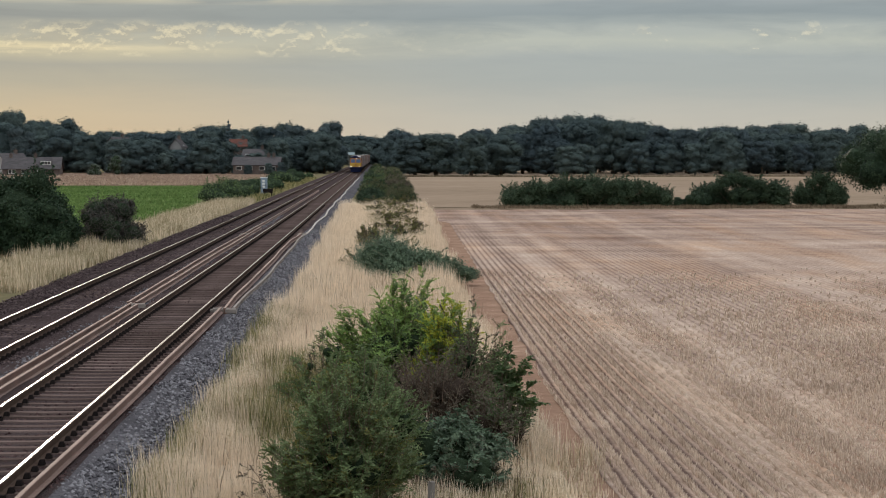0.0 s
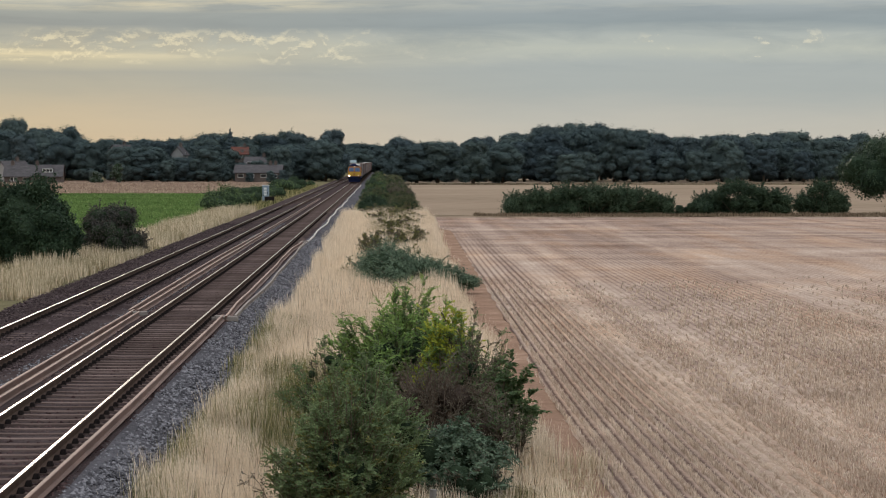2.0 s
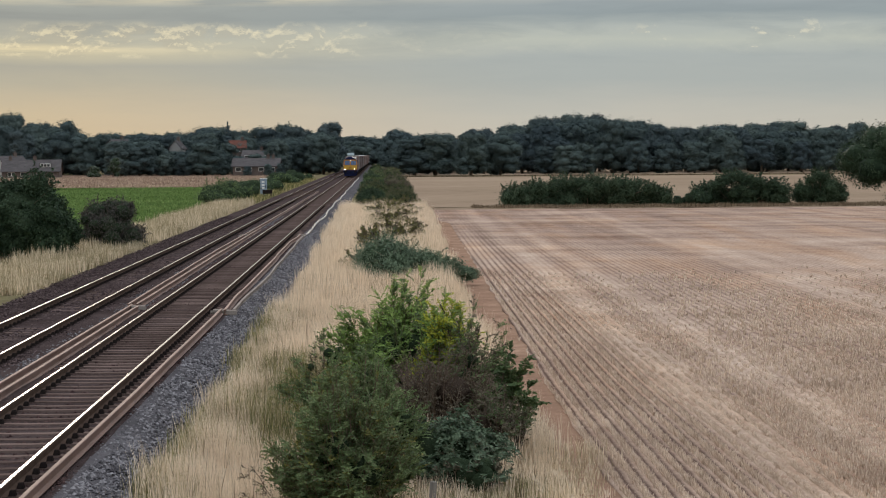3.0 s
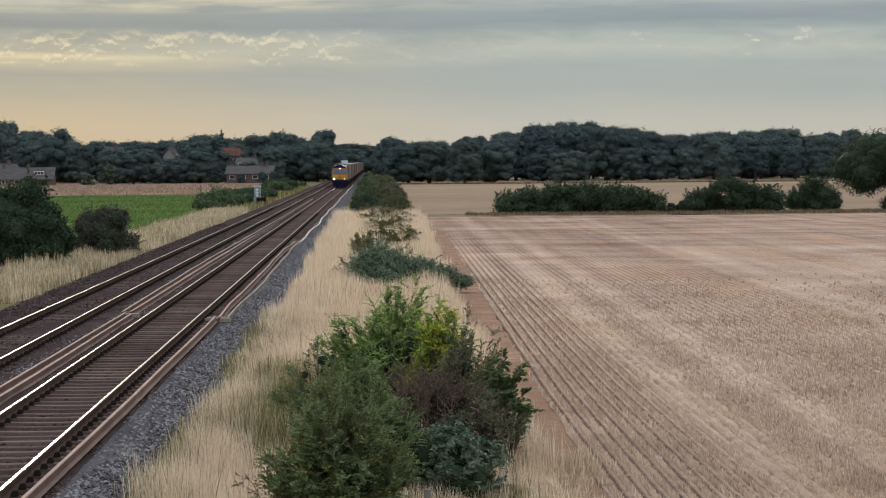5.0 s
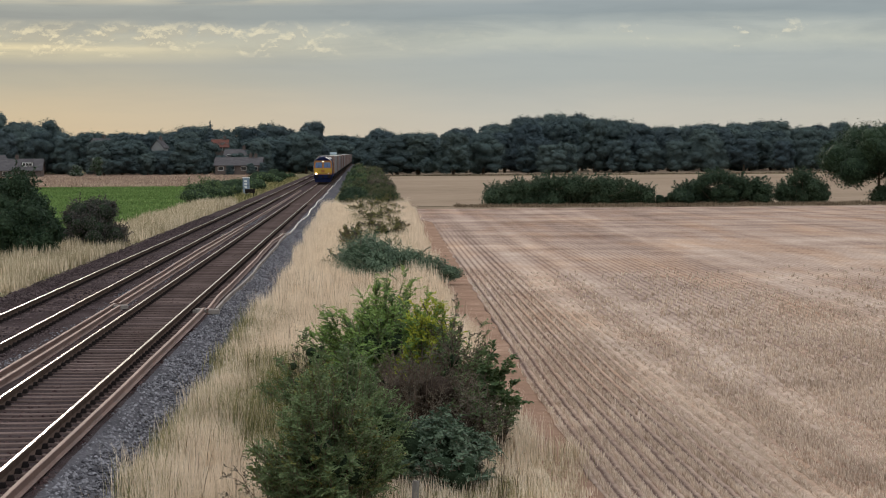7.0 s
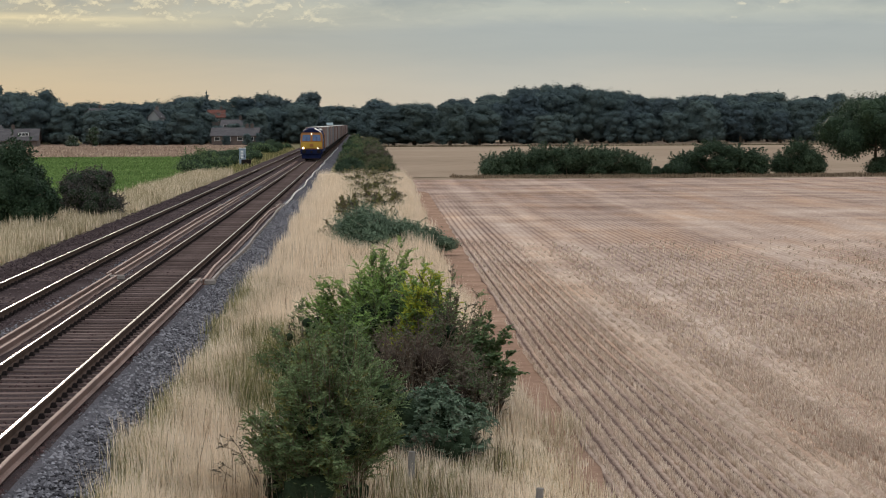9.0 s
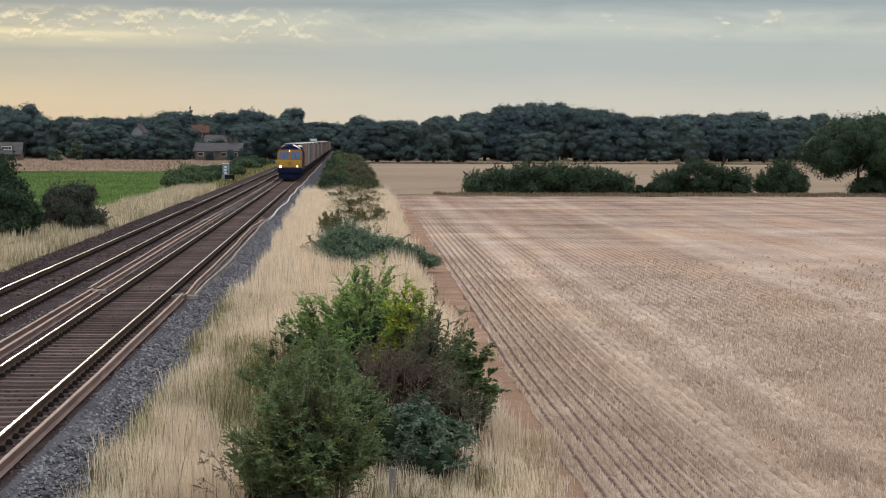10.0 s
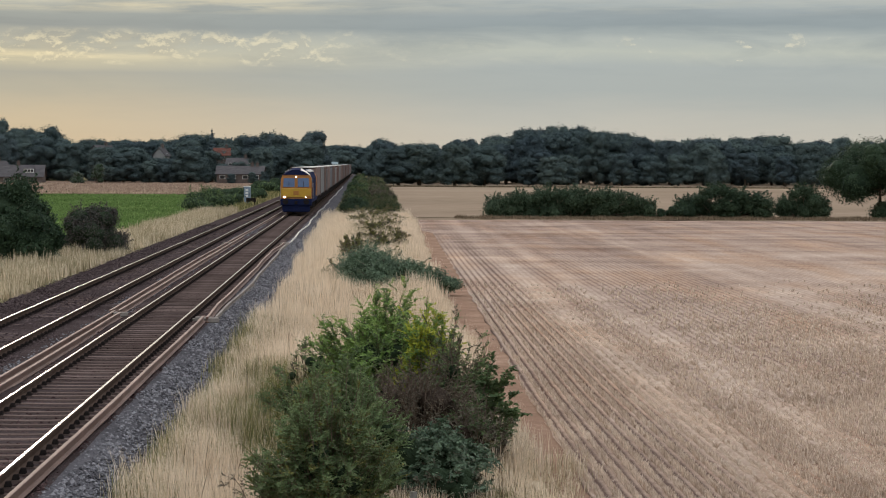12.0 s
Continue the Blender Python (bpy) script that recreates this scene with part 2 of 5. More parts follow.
# distant wood and pine: aerial haze painted in as paler, bluer leaf colour
M_LEAF_WOOD_HAZE = leaf_material("hazed_woodland_leaf", (0.066, 0.090, 0.096), (0.086, 0.117, 0.116), (0.114, 0.147, 0.136), 0.1, 0.22, 0.42, 0.0, 0.08)
M_LEAF_PINE_HAZE = leaf_material("hazed_pine_needles", (0.059, 0.082, 0.094), (0.077, 0.104, 0.113), (0.100, 0.129, 0.133), 0.05, 0.22, 0.42, 0.0, 0.08)
M_LEAF_HEDGE = leaf_material("hedge_leaf", (0.024, 0.041, 0.028), (0.046, 0.074, 0.043), (0.083, 0.114, 0.067), 0.12, 0.4, 0.15, 0.08, 0.35)
M_LEAF_LAUREL = leaf_material("laurel_leaf", (0.016, 0.029, 0.018), (0.032, 0.056, 0.030), (0.064, 0.094, 0.050), 0.12, 0.8, 0.0, 0.1, 0.3)
M_LEAF_SCRUB = leaf_material("dull_scrub_leaf", (0.050, 0.062, 0.034), (0.100, 0.113, 0.058), (0.170, 0.175, 0.092), 0.2, 0.5, 0.2, 0.05, 0.25)
M_LEAF_DARK = leaf_material("dark_shrub_leaf", (0.044, 0.075, 0.036), (0.095, 0.141, 0.059), (0.172, 0.225, 0.090), 0.25, 1.1, 0.0, 0.15, 0.25)
M_LEAF_MOSS = leaf_material("moss_green_leaf", (0.070, 0.108, 0.052), (0.145, 0.205, 0.090), (0.230, 0.295, 0.130), 0.3, 1.1, 0.0, 0.1, 0.25)
M_LEAF_DEEP = leaf_material("deep_green_leaf", (0.064, 0.094, 0.046), (0.135, 0.186, 0.082), (0.225, 0.285, 0.125), 0.25, 1.1, 0.0, 0.1, 0.25)
M_LEAF_OLIVE = leaf_material("olive_shrub_leaf", (0.075, 0.084, 0.024), (0.143, 0.149, 0.040), (0.240, 0.223, 0.066))
M_LEAF_GREEN = leaf_material("fresh_green_leaf", (0.120, 0.195, 0.062), (0.235, 0.355, 0.105), (0.385, 0.50, 0.165), 0.35, 1.1, 0.0, 0.12, 0.25)
M_LEAF_YELLOW = leaf_material("yellow_leaf", (0.250, 0.300, 0.037), (0.425, 0.463, 0.062), (0.625, 0.600, 0.125), 0.35, 1.1, 0.0, 0.1, 0.25)
M_LEAF_BRAMBLE = leaf_material("bramble_leaf", (0.042, 0.072, 0.045), (0.093, 0.138, 0.084), (0.180, 0.240, 0.155), 0.12, 1.3, 0.0, 0.25, 0.3)
M_LEAF_BROWN = leaf_material("withered_leaf", (0.070, 0.059, 0.047), (0.132, 0.116, 0.086), (0.208, 0.180, 0.122), 0.15, 1.1, 0.0, 0.05, 0.3)
M_LEAF_PALE = leaf_material("pale_willow_leaf", (0.06, 0.075, 0.06), (0.11, 0.13, 0.105), (0.18, 0.20, 0.165), 0.1)
M_LEAF_PURPLE = leaf_material("dark_purple_leaf", (0.035, 0.03, 0.03), (0.06, 0.055, 0.048), (0.10, 0.09, 0.07), 0.1)
# dark colour of the added shrub cores: painted shade in the gaps between leaves
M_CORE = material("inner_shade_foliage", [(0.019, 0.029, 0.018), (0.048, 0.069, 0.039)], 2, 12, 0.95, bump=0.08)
# twig brown darkened for the shade inside withered shrubs
M_TWIGCORE = material("inner_shade_twigs", [(0.042, 0.031, 0.025), (0.084, 0.063, 0.050)], 3, 20, 0.95, bump=0.06)


# ---- building helpers ----
def link_mesh(name, me, mats, parent=None, smooth=False):
    for m in (mats if isinstance(mats, (list, tuple)) else [mats]):
        me.materials.append(m)
    if smooth:
        me.polygons.foreach_set("use_smooth", [True] * len(me.polygons))
    ob = new(name, me)
    if parent is not None:
        ob.parent = parent
    return ob


def raw(name, verts, faces, mats, parent=None, smooth=False, slots=None):
    me = bpy.data.meshes.new(name)
    me.from_pydata(np.asarray(verts, float).tolist(), [], faces.tolist() if isinstance(faces, np.ndarray) else faces)
    if slots is not None:
        me.polygons.foreach_set("material_index", slots)
    me.update()
    return link_mesh(name, me, mats, parent, smooth)


def part(name, bm, mats, parent=None, label="", smooth=False):
    me = bpy.data.meshes.new(name)
    bm.normal_update()
    bm.to_mesh(me)
    bm.free()
    ob = link_mesh(name, me, mats, parent, smooth)
    return tagged(ob, label) if label else ob


def box(bm, x0, x1, y0, y1, z0, z1, bevel=0.0):
    r = bmesh.ops.create_cube(bm, size=1, matrix=Matrix.LocRotScale(((x0 + x1) / 2, (y0 + y1) / 2, (z0 + z1) / 2), None, (abs(x1 - x0), abs(y1 - y0), abs(z1 - z0))))
    if bevel:
        es = {e for v in r["verts"] for e in v.link_edges}
        bmesh.ops.bevel(bm, geom=list(es), offset=bevel, segments=1, affect="EDGES")
    return bm


def boxed(*a, **k):
    return box(bmesh.new(), *a, **k)


def tube(bm, a, b, r0, r1=None, n=6):
    a, b = Vector(a), Vector(b)
    r1 = r0 if r1 is None else r1
    m = Matrix.Translation((a + b) / 2) @ (b - a).to_track_quat("Z", "Y").to_matrix().to_4x4()
    bmesh.ops.create_cone(bm, cap_ends=True, segments=n, radius1=r0, radius2=r1, depth=(b - a).length, matrix=m)
    return bm


def empty(name, label, category, at=(0, 0, 0), turn=0, group="", kind=""):
    e = new(name)
    e.matrix_basis = pose(*at, 0, 0, turn)
    return tagged(e, label, category, group, kind)


def sheet(name, xs, ys, z, mat, label, rough=0.0, seed=1, category="ground", left=None):
    """A ground sheet with soft unevenness."""
    xs, ys = np.asarray(xs, float), np.asarray(ys, float)
    X, Y = np.meshgrid(xs, ys)
    if left is not None:
        X = np.maximum(X, left(Y))
    rg = np.random.default_rng(seed)
    Z = np.full_like(X, z) + rg.normal(0, 1, X.shape) * rough
    V = np.stack([X, Y, Z], -1).reshape(-1, 3)
    n, m = len(xs), len(ys)
    i = (np.arange(m - 1)[:, None] * n + np.arange(n - 1)[None]).ravel()
    F = np.stack([i, i + 1, i + 1 + n, i + n], -1)
    return tagged(raw(name, V, F, mat, smooth=True), label, category, kind="structure")
ROW = 0.26                              # spacing of the drilled rows
# across the field: metres from the camera's line, and how pale and trodden the strip is
BANDS = [(3.2, 0.46), (5.0, 0.44), (5.35, 0.52), (5.6, 0.76), (6.2, 0.72), (6.6, 0.42), (7.3, 0.40), (7.6, 0.64), (8.1, 0.60), (8.6, 0.36), (11.0, 0.34),
         (12.8, 0.42), (13.7, 0.50), (14.2, 0.80), (14.7, 0.50), (15.5, 0.70), (16.0, 0.45), (19.5, 0.40), (22.0, 0.66), (23.0, 0.45), (29.0, 0.60), (31.0, 0.42), (39.0, 0.55)]


def stubble_material():
    """Rows of cut straw over pinkish soil, with paler wheelings that curve away from the edge."""
    m = bpy.data.materials.new("stubble_ground")
    m.use_nodes = True
    nt = m.node_tree
    p = nt.nodes["Principled BSDF"]
    co = nt.nodes.new("ShaderNodeTexCoord")
    sep = nt.nodes.new("ShaderNodeSeparateXYZ")
    nt.links.new(co.outputs["Object"], sep.inputs[0])
    x, y, _ = sep.outputs
    sway = math_node(nt, "MULTIPLY_ADD", math_node(nt, "MAXIMUM", math_node(nt, "SUBTRACT", y, 45.0), 0.0), 0.008, 0.27)
    u = math_node(nt, "SUBTRACT", x, sway)
    wob = math_node(nt, "MULTIPLY", math_node(nt, "SUBTRACT", noise_node(nt, co.outputs["Object"], 1.8, 3), 0.5), 0.05)
    ph = math_node(nt, "MULTIPLY", math_node(nt, "ADD", u, wob), 2 * math.pi / ROW)
    row = math_node(nt, "POWER", math_node(nt, "MULTIPLY_ADD", math_node(nt, "COSINE", ph), 0.5, 0.5), 0.42)
    # wheelings of the drill and harvester run with the rows
    drift = math_node(nt, "MULTIPLY", math_node(nt, "SUBTRACT", noise_node(nt, co.outputs["Object"], 0.45, 4, 0.65), 0.5), 1.3)
    wheel = ramp(nt, math_node(nt, "DIVIDE", math_node(nt, "ADD", u, drift), 40.0), [(p / 40.0, v) for p, v in BANDS])
    cv = nt.nodes.new("ShaderNodeCombineXYZ")
    nt.links.new(math_node(nt, "MULTIPLY", u, 0.55), cv.inputs[0])
    nt.links.new(math_node(nt, "MULTIPLY", y, 0.014), cv.inputs[1])
    swath = noise_node(nt, cv.outputs[0], 1.0, 4, 0.6)
    fine = noise_node(nt, co.outputs["Object"], 7.0, 6, 0.75)
    st = nt.nodes.new("ShaderNodeMapping")
    st.inputs["Scale"].default_value = (2.5, 1.1, 1)
    nt.links.new(co.outputs["Object"], st.inputs[0])
    clump = noise_node(nt, st.outputs[0], 2.2, 4, 0.6)
    patch = noise_node(nt, co.outputs["Object"], 0.16, 4, 0.6)
    near = ramp(nt, math_node(nt, "DIVIDE", y, 200.0), [(0.30, 1.0), (0.50, 0.55), (0.68, 0.12)])
    row = math_node(nt, "MULTIPLY", row, near)
    row = math_node(nt, "ADD", row, math_node(nt, "MULTIPLY", math_node(nt, "SUBTRACT", 1.0, near), 0.6))
    # the drilled rows stand clear beside the edge; farther in they are trodden and patchy
    clear = ramp(nt, math_node(nt, "DIVIDE", u, 40.0), [(5.2 / 40, 1.0), (5.7 / 40, 0.25), (6.4 / 40, 0.3), (7.0 / 40, 0.6), (7.7 / 40, 0.2), (9.0 / 40, 0.5), (13.0 / 40, 0.45), (14.5 / 40, 0.15), (18.0 / 40, 0.35), (1.0, 0.25)])
    row = math_node(nt, "ADD", math_node(nt, "MULTIPLY", row, clear), math_node(nt, "MULTIPLY", math_node(nt, "SUBTRACT", 1.0, clear), 0.66))
    rowfac = math_node(nt, "MULTIPLY", row, math_node(nt, "SUBTRACT", 0.66, math_node(nt, "ADD", math_node(nt, "MULTIPLY", patch, 0.46), math_node(nt, "MULTIPLY", clump, 0.22))))
    f = math_node(nt, "ADD", rowfac, math_node(nt, "MULTIPLY", fine, 0.42))
    f = math_node(nt, "ADD", f, math_node(nt, "MULTIPLY", clump, 0.34))
    f = math_node(nt, "ADD", f, math_node(nt, "MULTIPLY", swath, 0.30))
    f = math_node(nt, "ADD", f, math_node(nt, "MULTIPLY", math_node(nt, "MULTIPLY", math_node(nt, "SUBTRACT", wheel, 0.45), 0.27), math_node(nt, "MULTIPLY_ADD", near, 0.7, 0.3)))
    # the far headland was worked crosswise: faint streaks across the view
    hv = nt.nodes.new("ShaderNodeCombineXYZ")
    nt.links.new(math_node(nt, "MULTIPLY", x, 0.03), hv.inputs[0])
    nt.links.new(math_node(nt, "MULTIPLY", y, 0.22), hv.inputs[1])
    cross = noise_node(nt, hv.outputs[0], 1.0, 5, 0.6)
    f = math_node(nt, "ADD", f, math_node(nt, "MULTIPLY", math_node(nt, "SUBTRACT", 1.0, near), math_node(nt, "MULTIPLY", math_node(nt, "SUBTRACT", cross, 0.5), 0.4)))
    # row gaps darkened: bare soil, plus shade between the rows painted in
    gap = math_node(nt, "MULTIPLY", math_node(nt, "SUBTRACT", 1.0, row), math_node(nt, "MULTIPLY", clear, near))
    f = math_node(nt, "SUBTRACT", f, math_node(nt, "MULTIPLY", gap, 0.06))
    f = math_node(nt, "SUBTRACT", f, math_node(nt, "MULTIPLY_ADD", math_node(nt, "SUBTRACT", 1.0, near), 0.06, 0.225))
    col = ramp(nt, f, [(0.32, (0.16, 0.108, 0.09)), (0.50, (0.38, 0.28, 0.225)), (0.68, (0.60, 0.475, 0.385)), (0.88, (0.78, 0.65, 0.51))])
    wv = nt.nodes.new("ShaderNodeCombineXYZ")
    nt.links.new(math_node(nt, "MULTIPLY", u, 0.28), wv.inputs[0])
    nt.links.new(math_node(nt, "MULTIPLY", y, 0.05), wv.inputs[1])
    warm = noise_node(nt, wv.outputs[0], 1.0, 5, 0.65)
    col = mix(nt, ramp(nt, warm, [(0.46, 0.0), (0.66, 1.0)]), col, mix(nt, 1.0, col, (1.04, 0.94, 0.84), "MULTIPLY"))
    nt.links.new(col, p.inputs["Base Color"])
    p.inputs["Roughness"].default_value = 0.95
    p.inputs["Specular IOR Level"].default_value = 0.0
    b = nt.nodes.new("ShaderNodeBump")
    b.inputs["Distance"].default_value = 0.16
    nt.links.new(f, b.inputs["Height"])
    nt.links.new(b.outputs[0], p.inputs["Normal"])
    return m


M_STUBBLE = stubble_material()
M_FARFIELD = material("far_stubble", [(0.185, 0.133, 0.096), (0.258, 0.194, 0.141), (0.325, 0.254, 0.188)], 0.02, 0.4, 0.95)
M_CROP = material("green_crop", [(0.040, 0.064, 0.020), (0.075, 0.113, 0.034), (0.124, 0.167, 0.057)], 0.04, 0.9, 0.8, bump=0.2, stretch=(0.4, 1, 1))
M_ROUGH = material("rough_pasture", [(0.134, 0.085, 0.064), (0.213, 0.143, 0.106), (0.280, 0.201, 0.148)], 0.08, 1.2, 0.95, stretch=(0.3, 1, 1))
M_CROPLEAF = material("crop_leaf", [(0.066, 0.112, 0.034), (0.132, 0.212, 0.066), (0.220, 0.305, 0.110)], 0.06, 2, 0.8, island=0.45, translucent=0.2)
M_TUFT = material("pasture_tuft", [(0.210, 0.147, 0.112), (0.378, 0.280, 0.210), (0.588, 0.462, 0.350)], 0.1, 2, 0.9, island=0.5)
M_WEED = material("brown_weeds", [(0.10, 0.075, 0.05), (0.19, 0.14, 0.095), (0.30, 0.23, 0.16)], 0.3, 3, 0.9, island=0.5)
M_WEEDY = material("weedy_earth", [(0.13, 0.095, 0.065), (0.22, 0.165, 0.118), (0.33, 0.255, 0.19)], 0.5, 5, 0.95, bump=0.03)
GZ = -0.5                               # level of the fields

# ---- ground ----
def field_edge(y):
    """Where the drilled rows begin: the headland widens slowly."""
    return np.maximum(2.75, np.minimum(3.35 + 0.012 * (y - 37), 4.7 - 0.12 * (y - 150)))


sheet("ground", np.linspace(-1800, 1800, 25), np.concatenate([[-80, 0, 100, 300], np.linspace(600, 4200, 10)]), GZ - 0.06, M_EARTH,
      "dry brown earth and rough grass reaching the horizon")
rx = np.arange(2.7, 90.1, 0.9)
sheet("field", rx, np.arange(8, 187, 2.0), GZ, M_STUBBLE, "harvested field of pale straw stubble in rows", 0.004, 5, left=lambda y: field_edge(y) + 0.06 * np.sin(y * 1.3))
sheet("field", np.arange(2.6, 230, 9), np.arange(194.6, 452, 9.0), GZ - 0.01, M_FARFIELD, "distant harvested field of pale stubble", 0.008, 6)
sheet("verge", np.arange(2.8, 92, 2.0), np.arange(186.4, 195, 2.0), GZ - 0.006, M_WEEDY, "brown weedy strip along the foot of the hedge", 0.02, 22)
sheet("field", np.arange(2.6, 330, 20), np.arange(470, 1500, 60.0), GZ - 0.01, M_FARFIELD, "pale field seen between the trunks of the wood", 0.008, 6)
sheet("field", np.arange(-190, -15.4, 4), np.arange(132, 328, 4.0), GZ, M_CROP, "low green crop field beside the railway", 0.012, 7)
sheet("field", np.arange(-240, -14.4, 6), np.arange(328.4, 560, 6.0), GZ, M_ROUGH, "strip of pinkish dry pasture before the village", 0.012, 8)
sheet("bank", np.append(np.arange(-2.95, 2.5, 0.4), 2.72), np.arange(4, 215, 2.0), GZ - 0.012, M_THATCH, "bank of matted pale dry grass beside the railway", 0.008, 19)
sheet("bank", np.arange(-15.9, -11.7, 0.5), np.arange(40, 222, 2.0), GZ + 0.008, M_EARTH, "bank of matted pale dry grass beyond the far track", 0.008, 20)
sheet("verge", np.arange(2.72, 5.1, 0.38), np.arange(8, 168, 1.0), GZ - 0.014, M_SOIL, "bare reddish soil along the field edge", 0.0, 9)


def bed():
    """Ballast formation under both tracks: one long shaped prism."""
    prof = [(-12.3, GZ - 0.1), (-11.6, -0.26), (-10.6, -0.22), (-7.9, -0.20), (-7.4, -0.24), (-7.0, -0.20), (-4.35, -0.20), (-4.05, -0.24), (-3.2, GZ - 0.02), (-2.9, GZ - 0.12)]
    ys = np.concatenate([np.arange(-40, 200, 2.0), np.arange(200, 1400, 20.0)])
    rg = np.random.default_rng(3)
    V = [(x, y, z + rg.normal(0, 0.012)) for y in ys for x, z in prof]
    n = len(prof)
    F, S = [], []
    for j in range(len(ys) - 1):
        for i in range(n - 1):
            F.append((j * n + i, j * n + i + 1, (j + 1) * n + i + 1, (j + 1) * n + i))
            xm = (prof[i][0] + prof[i + 1][0]) / 2
            S.append(1 if xm > -4.35 else 0)
    return tagged(raw("ballast_bed", V, F, [M_BALLAST_DARK, M_BALLAST], slots=S), "grey and brown stone ballast under the railway tracks", "ballast", kind="structure")


bed()
RAIL = [(-0.07, -0.159), (0.07, -0.159), (0.07, -0.147), (0.012, -0.125), (0.010, -0.045), (0.036, -0.032), (0.036, -0.010), (0.031, -0.003), (0.025, 0.0),
        (-0.025, 0.0), (-0.031, -0.003), (-0.036, -0.010), (-0.036, -0.032), (-0.010, -0.045), (-0.012, -0.125), (-0.07, -0.147)]


def rail(name, x, y0, y1, z, parent, top, side, step=40.0, wander=0.0, label="", seed=0):
    """A flat-bottomed rail; wander lets a loose one lie unevenly."""
    rg = np.random.default_rng(seed)
    ys = np.arange(y0, y1 + step, step)
    ys[-1] = y1
    n = len(RAIL)
    off = np.cumsum(rg.normal(0, 1, len(ys))) * wander
    off -= np.linspace(off[0], off[-1], len(off))
    V = [(x + o + px, y, z + pz) for y, o in zip(ys, off) for px, pz in RAIL]
    F, S = [], []
    for j in range(len(ys) - 1):
        for i in range(n):
            k = (i + 1) % n
            F.append((j * n + i, j * n + k, (j + 1) * n + k, (j + 1) * n + i))
            S.append(1 if i == 8 else 0)
    F += [tuple(range(n))[::-1], tuple(range((len(ys) - 1) * n, len(ys) * n))]
    S += [0, 0]
    ob = raw(name, V, F, [side, top], parent, slots=S)
    return tagged(ob, label) if label else ob


def track(cx, label, piece_from, pieces, sunk=0.0):
    t = empty("railway_track", label, "railway track", kind="structure")
    for s in (-1, 1):
        rail("rail", cx + s * 0.7525, -40, 1400, 0.0, t, M_RAILTOP, M_RUST, label="steel rail with a polished head")
    bm = bmesh.new()
    prof = [(-1.25, -0.31), (1.25, -0.31), (1.25, -0.21), (0.95, -0.165), (0.5, -0.165), (0.3, -0.170), (-0.3, -0.170), (-0.5, -0.165), (-0.95, -0.165), (-1.25, -0.21)]
    w0, w1 = 0.14, 0.095
    A = [bm.verts.new((x, -(w0 if z < -0.25 else w1), z)) for x, z in prof]
    B = [bm.verts.new((x, (w0 if z < -0.25 else w1), z)) for x, z in prof]
    bm.faces.new(A)
    bm.faces.new(B[::-1])
    for i in range(len(prof)):
        k = (i + 1) % len(prof)
        bm.faces.new((A[k], A[i], B[i], B[k]))
    first = part("sleeper", bm, M_SLEEPER, t)
    first.location = (cx, piece_from, -sunk)
    for i in range(1, pieces):
        s = first.copy()
        scene.collection.objects.link(s)
        s.location = (cx + 0.01 * math.sin(i * 7.1), piece_from + 0.65 * i, 0.004 * math.sin(i * 3.7) - sunk)
    # sleepers farther along, joined
    V, F = [], []
    y = piece_from + 0.65 * pieces
    q = np.array([(-1.25, -0.13, -0.3), (1.25, -0.13, -0.3), (1.25, 0.13, -0.3), (-1.25, 0.13, -0.3),
                  (-1.25, -0.11, -0.17), (1.25, -0.11, -0.17), (1.25, 0.11, -0.17), (-1.25, 0.11, -0.17)])
    while y < 700:
        o = len(V)
        V += [tuple(v + np.array((cx, y, -sunk))) for v in q]
        F += [(o + a, o + b, o + c, o + d) for a, b, c, d in ((4, 5, 6, 7), (0, 1, 5, 4), (2, 3, 7, 6), (1, 2, 6, 5), (3, 0, 4, 7))]
        y += 0.65
    far = raw("distant_sleepers", V, F, M_SLEEPER, t)
    tagged(far, kind="stuff")
    # rail clips on both sides of each rail
    V, F = [], []
    for i in range(260):
        yy = piece_from + 0.65 * i
        for s in (-0.7525, 0.7525):
            for d in (-0.115, 0.115):
                o = len(V)
                c = np.array((cx + s + d, yy, -0.125))
                V += [tuple(c + np.array(v)) for v in ((-0.05, -0.07, -0.04), (0.05, -0.07, -0.04), (0.05, 0.07, -0.04), (-0.05, 0.07, -0.04),
                                                       (-0.03, -0.05, 0.035), (0.03, -0.05, 0.035), (0.03, 0.05, 0.035), (-0.03, 0.05, 0.035))]
                F += [(o + a, o + b, o + c2, o + d2) for a, b, c2, d2 in ((4, 5, 6, 7), (0, 1, 5, 4), (2, 3, 7, 6), (1, 2, 6, 5), (3, 0, 4, 7))]
    tagged(raw("rail_clips", V, F, M_CLIP, t), "black iron rail clips", kind="stuff")
    return t


track(F_TRACK, "railway track with polished rails on weathered concrete sleepers", 18.2, 280)
track(F_FAR, "second railway track half buried in dark ballast", 40.2, 150, 0.04)


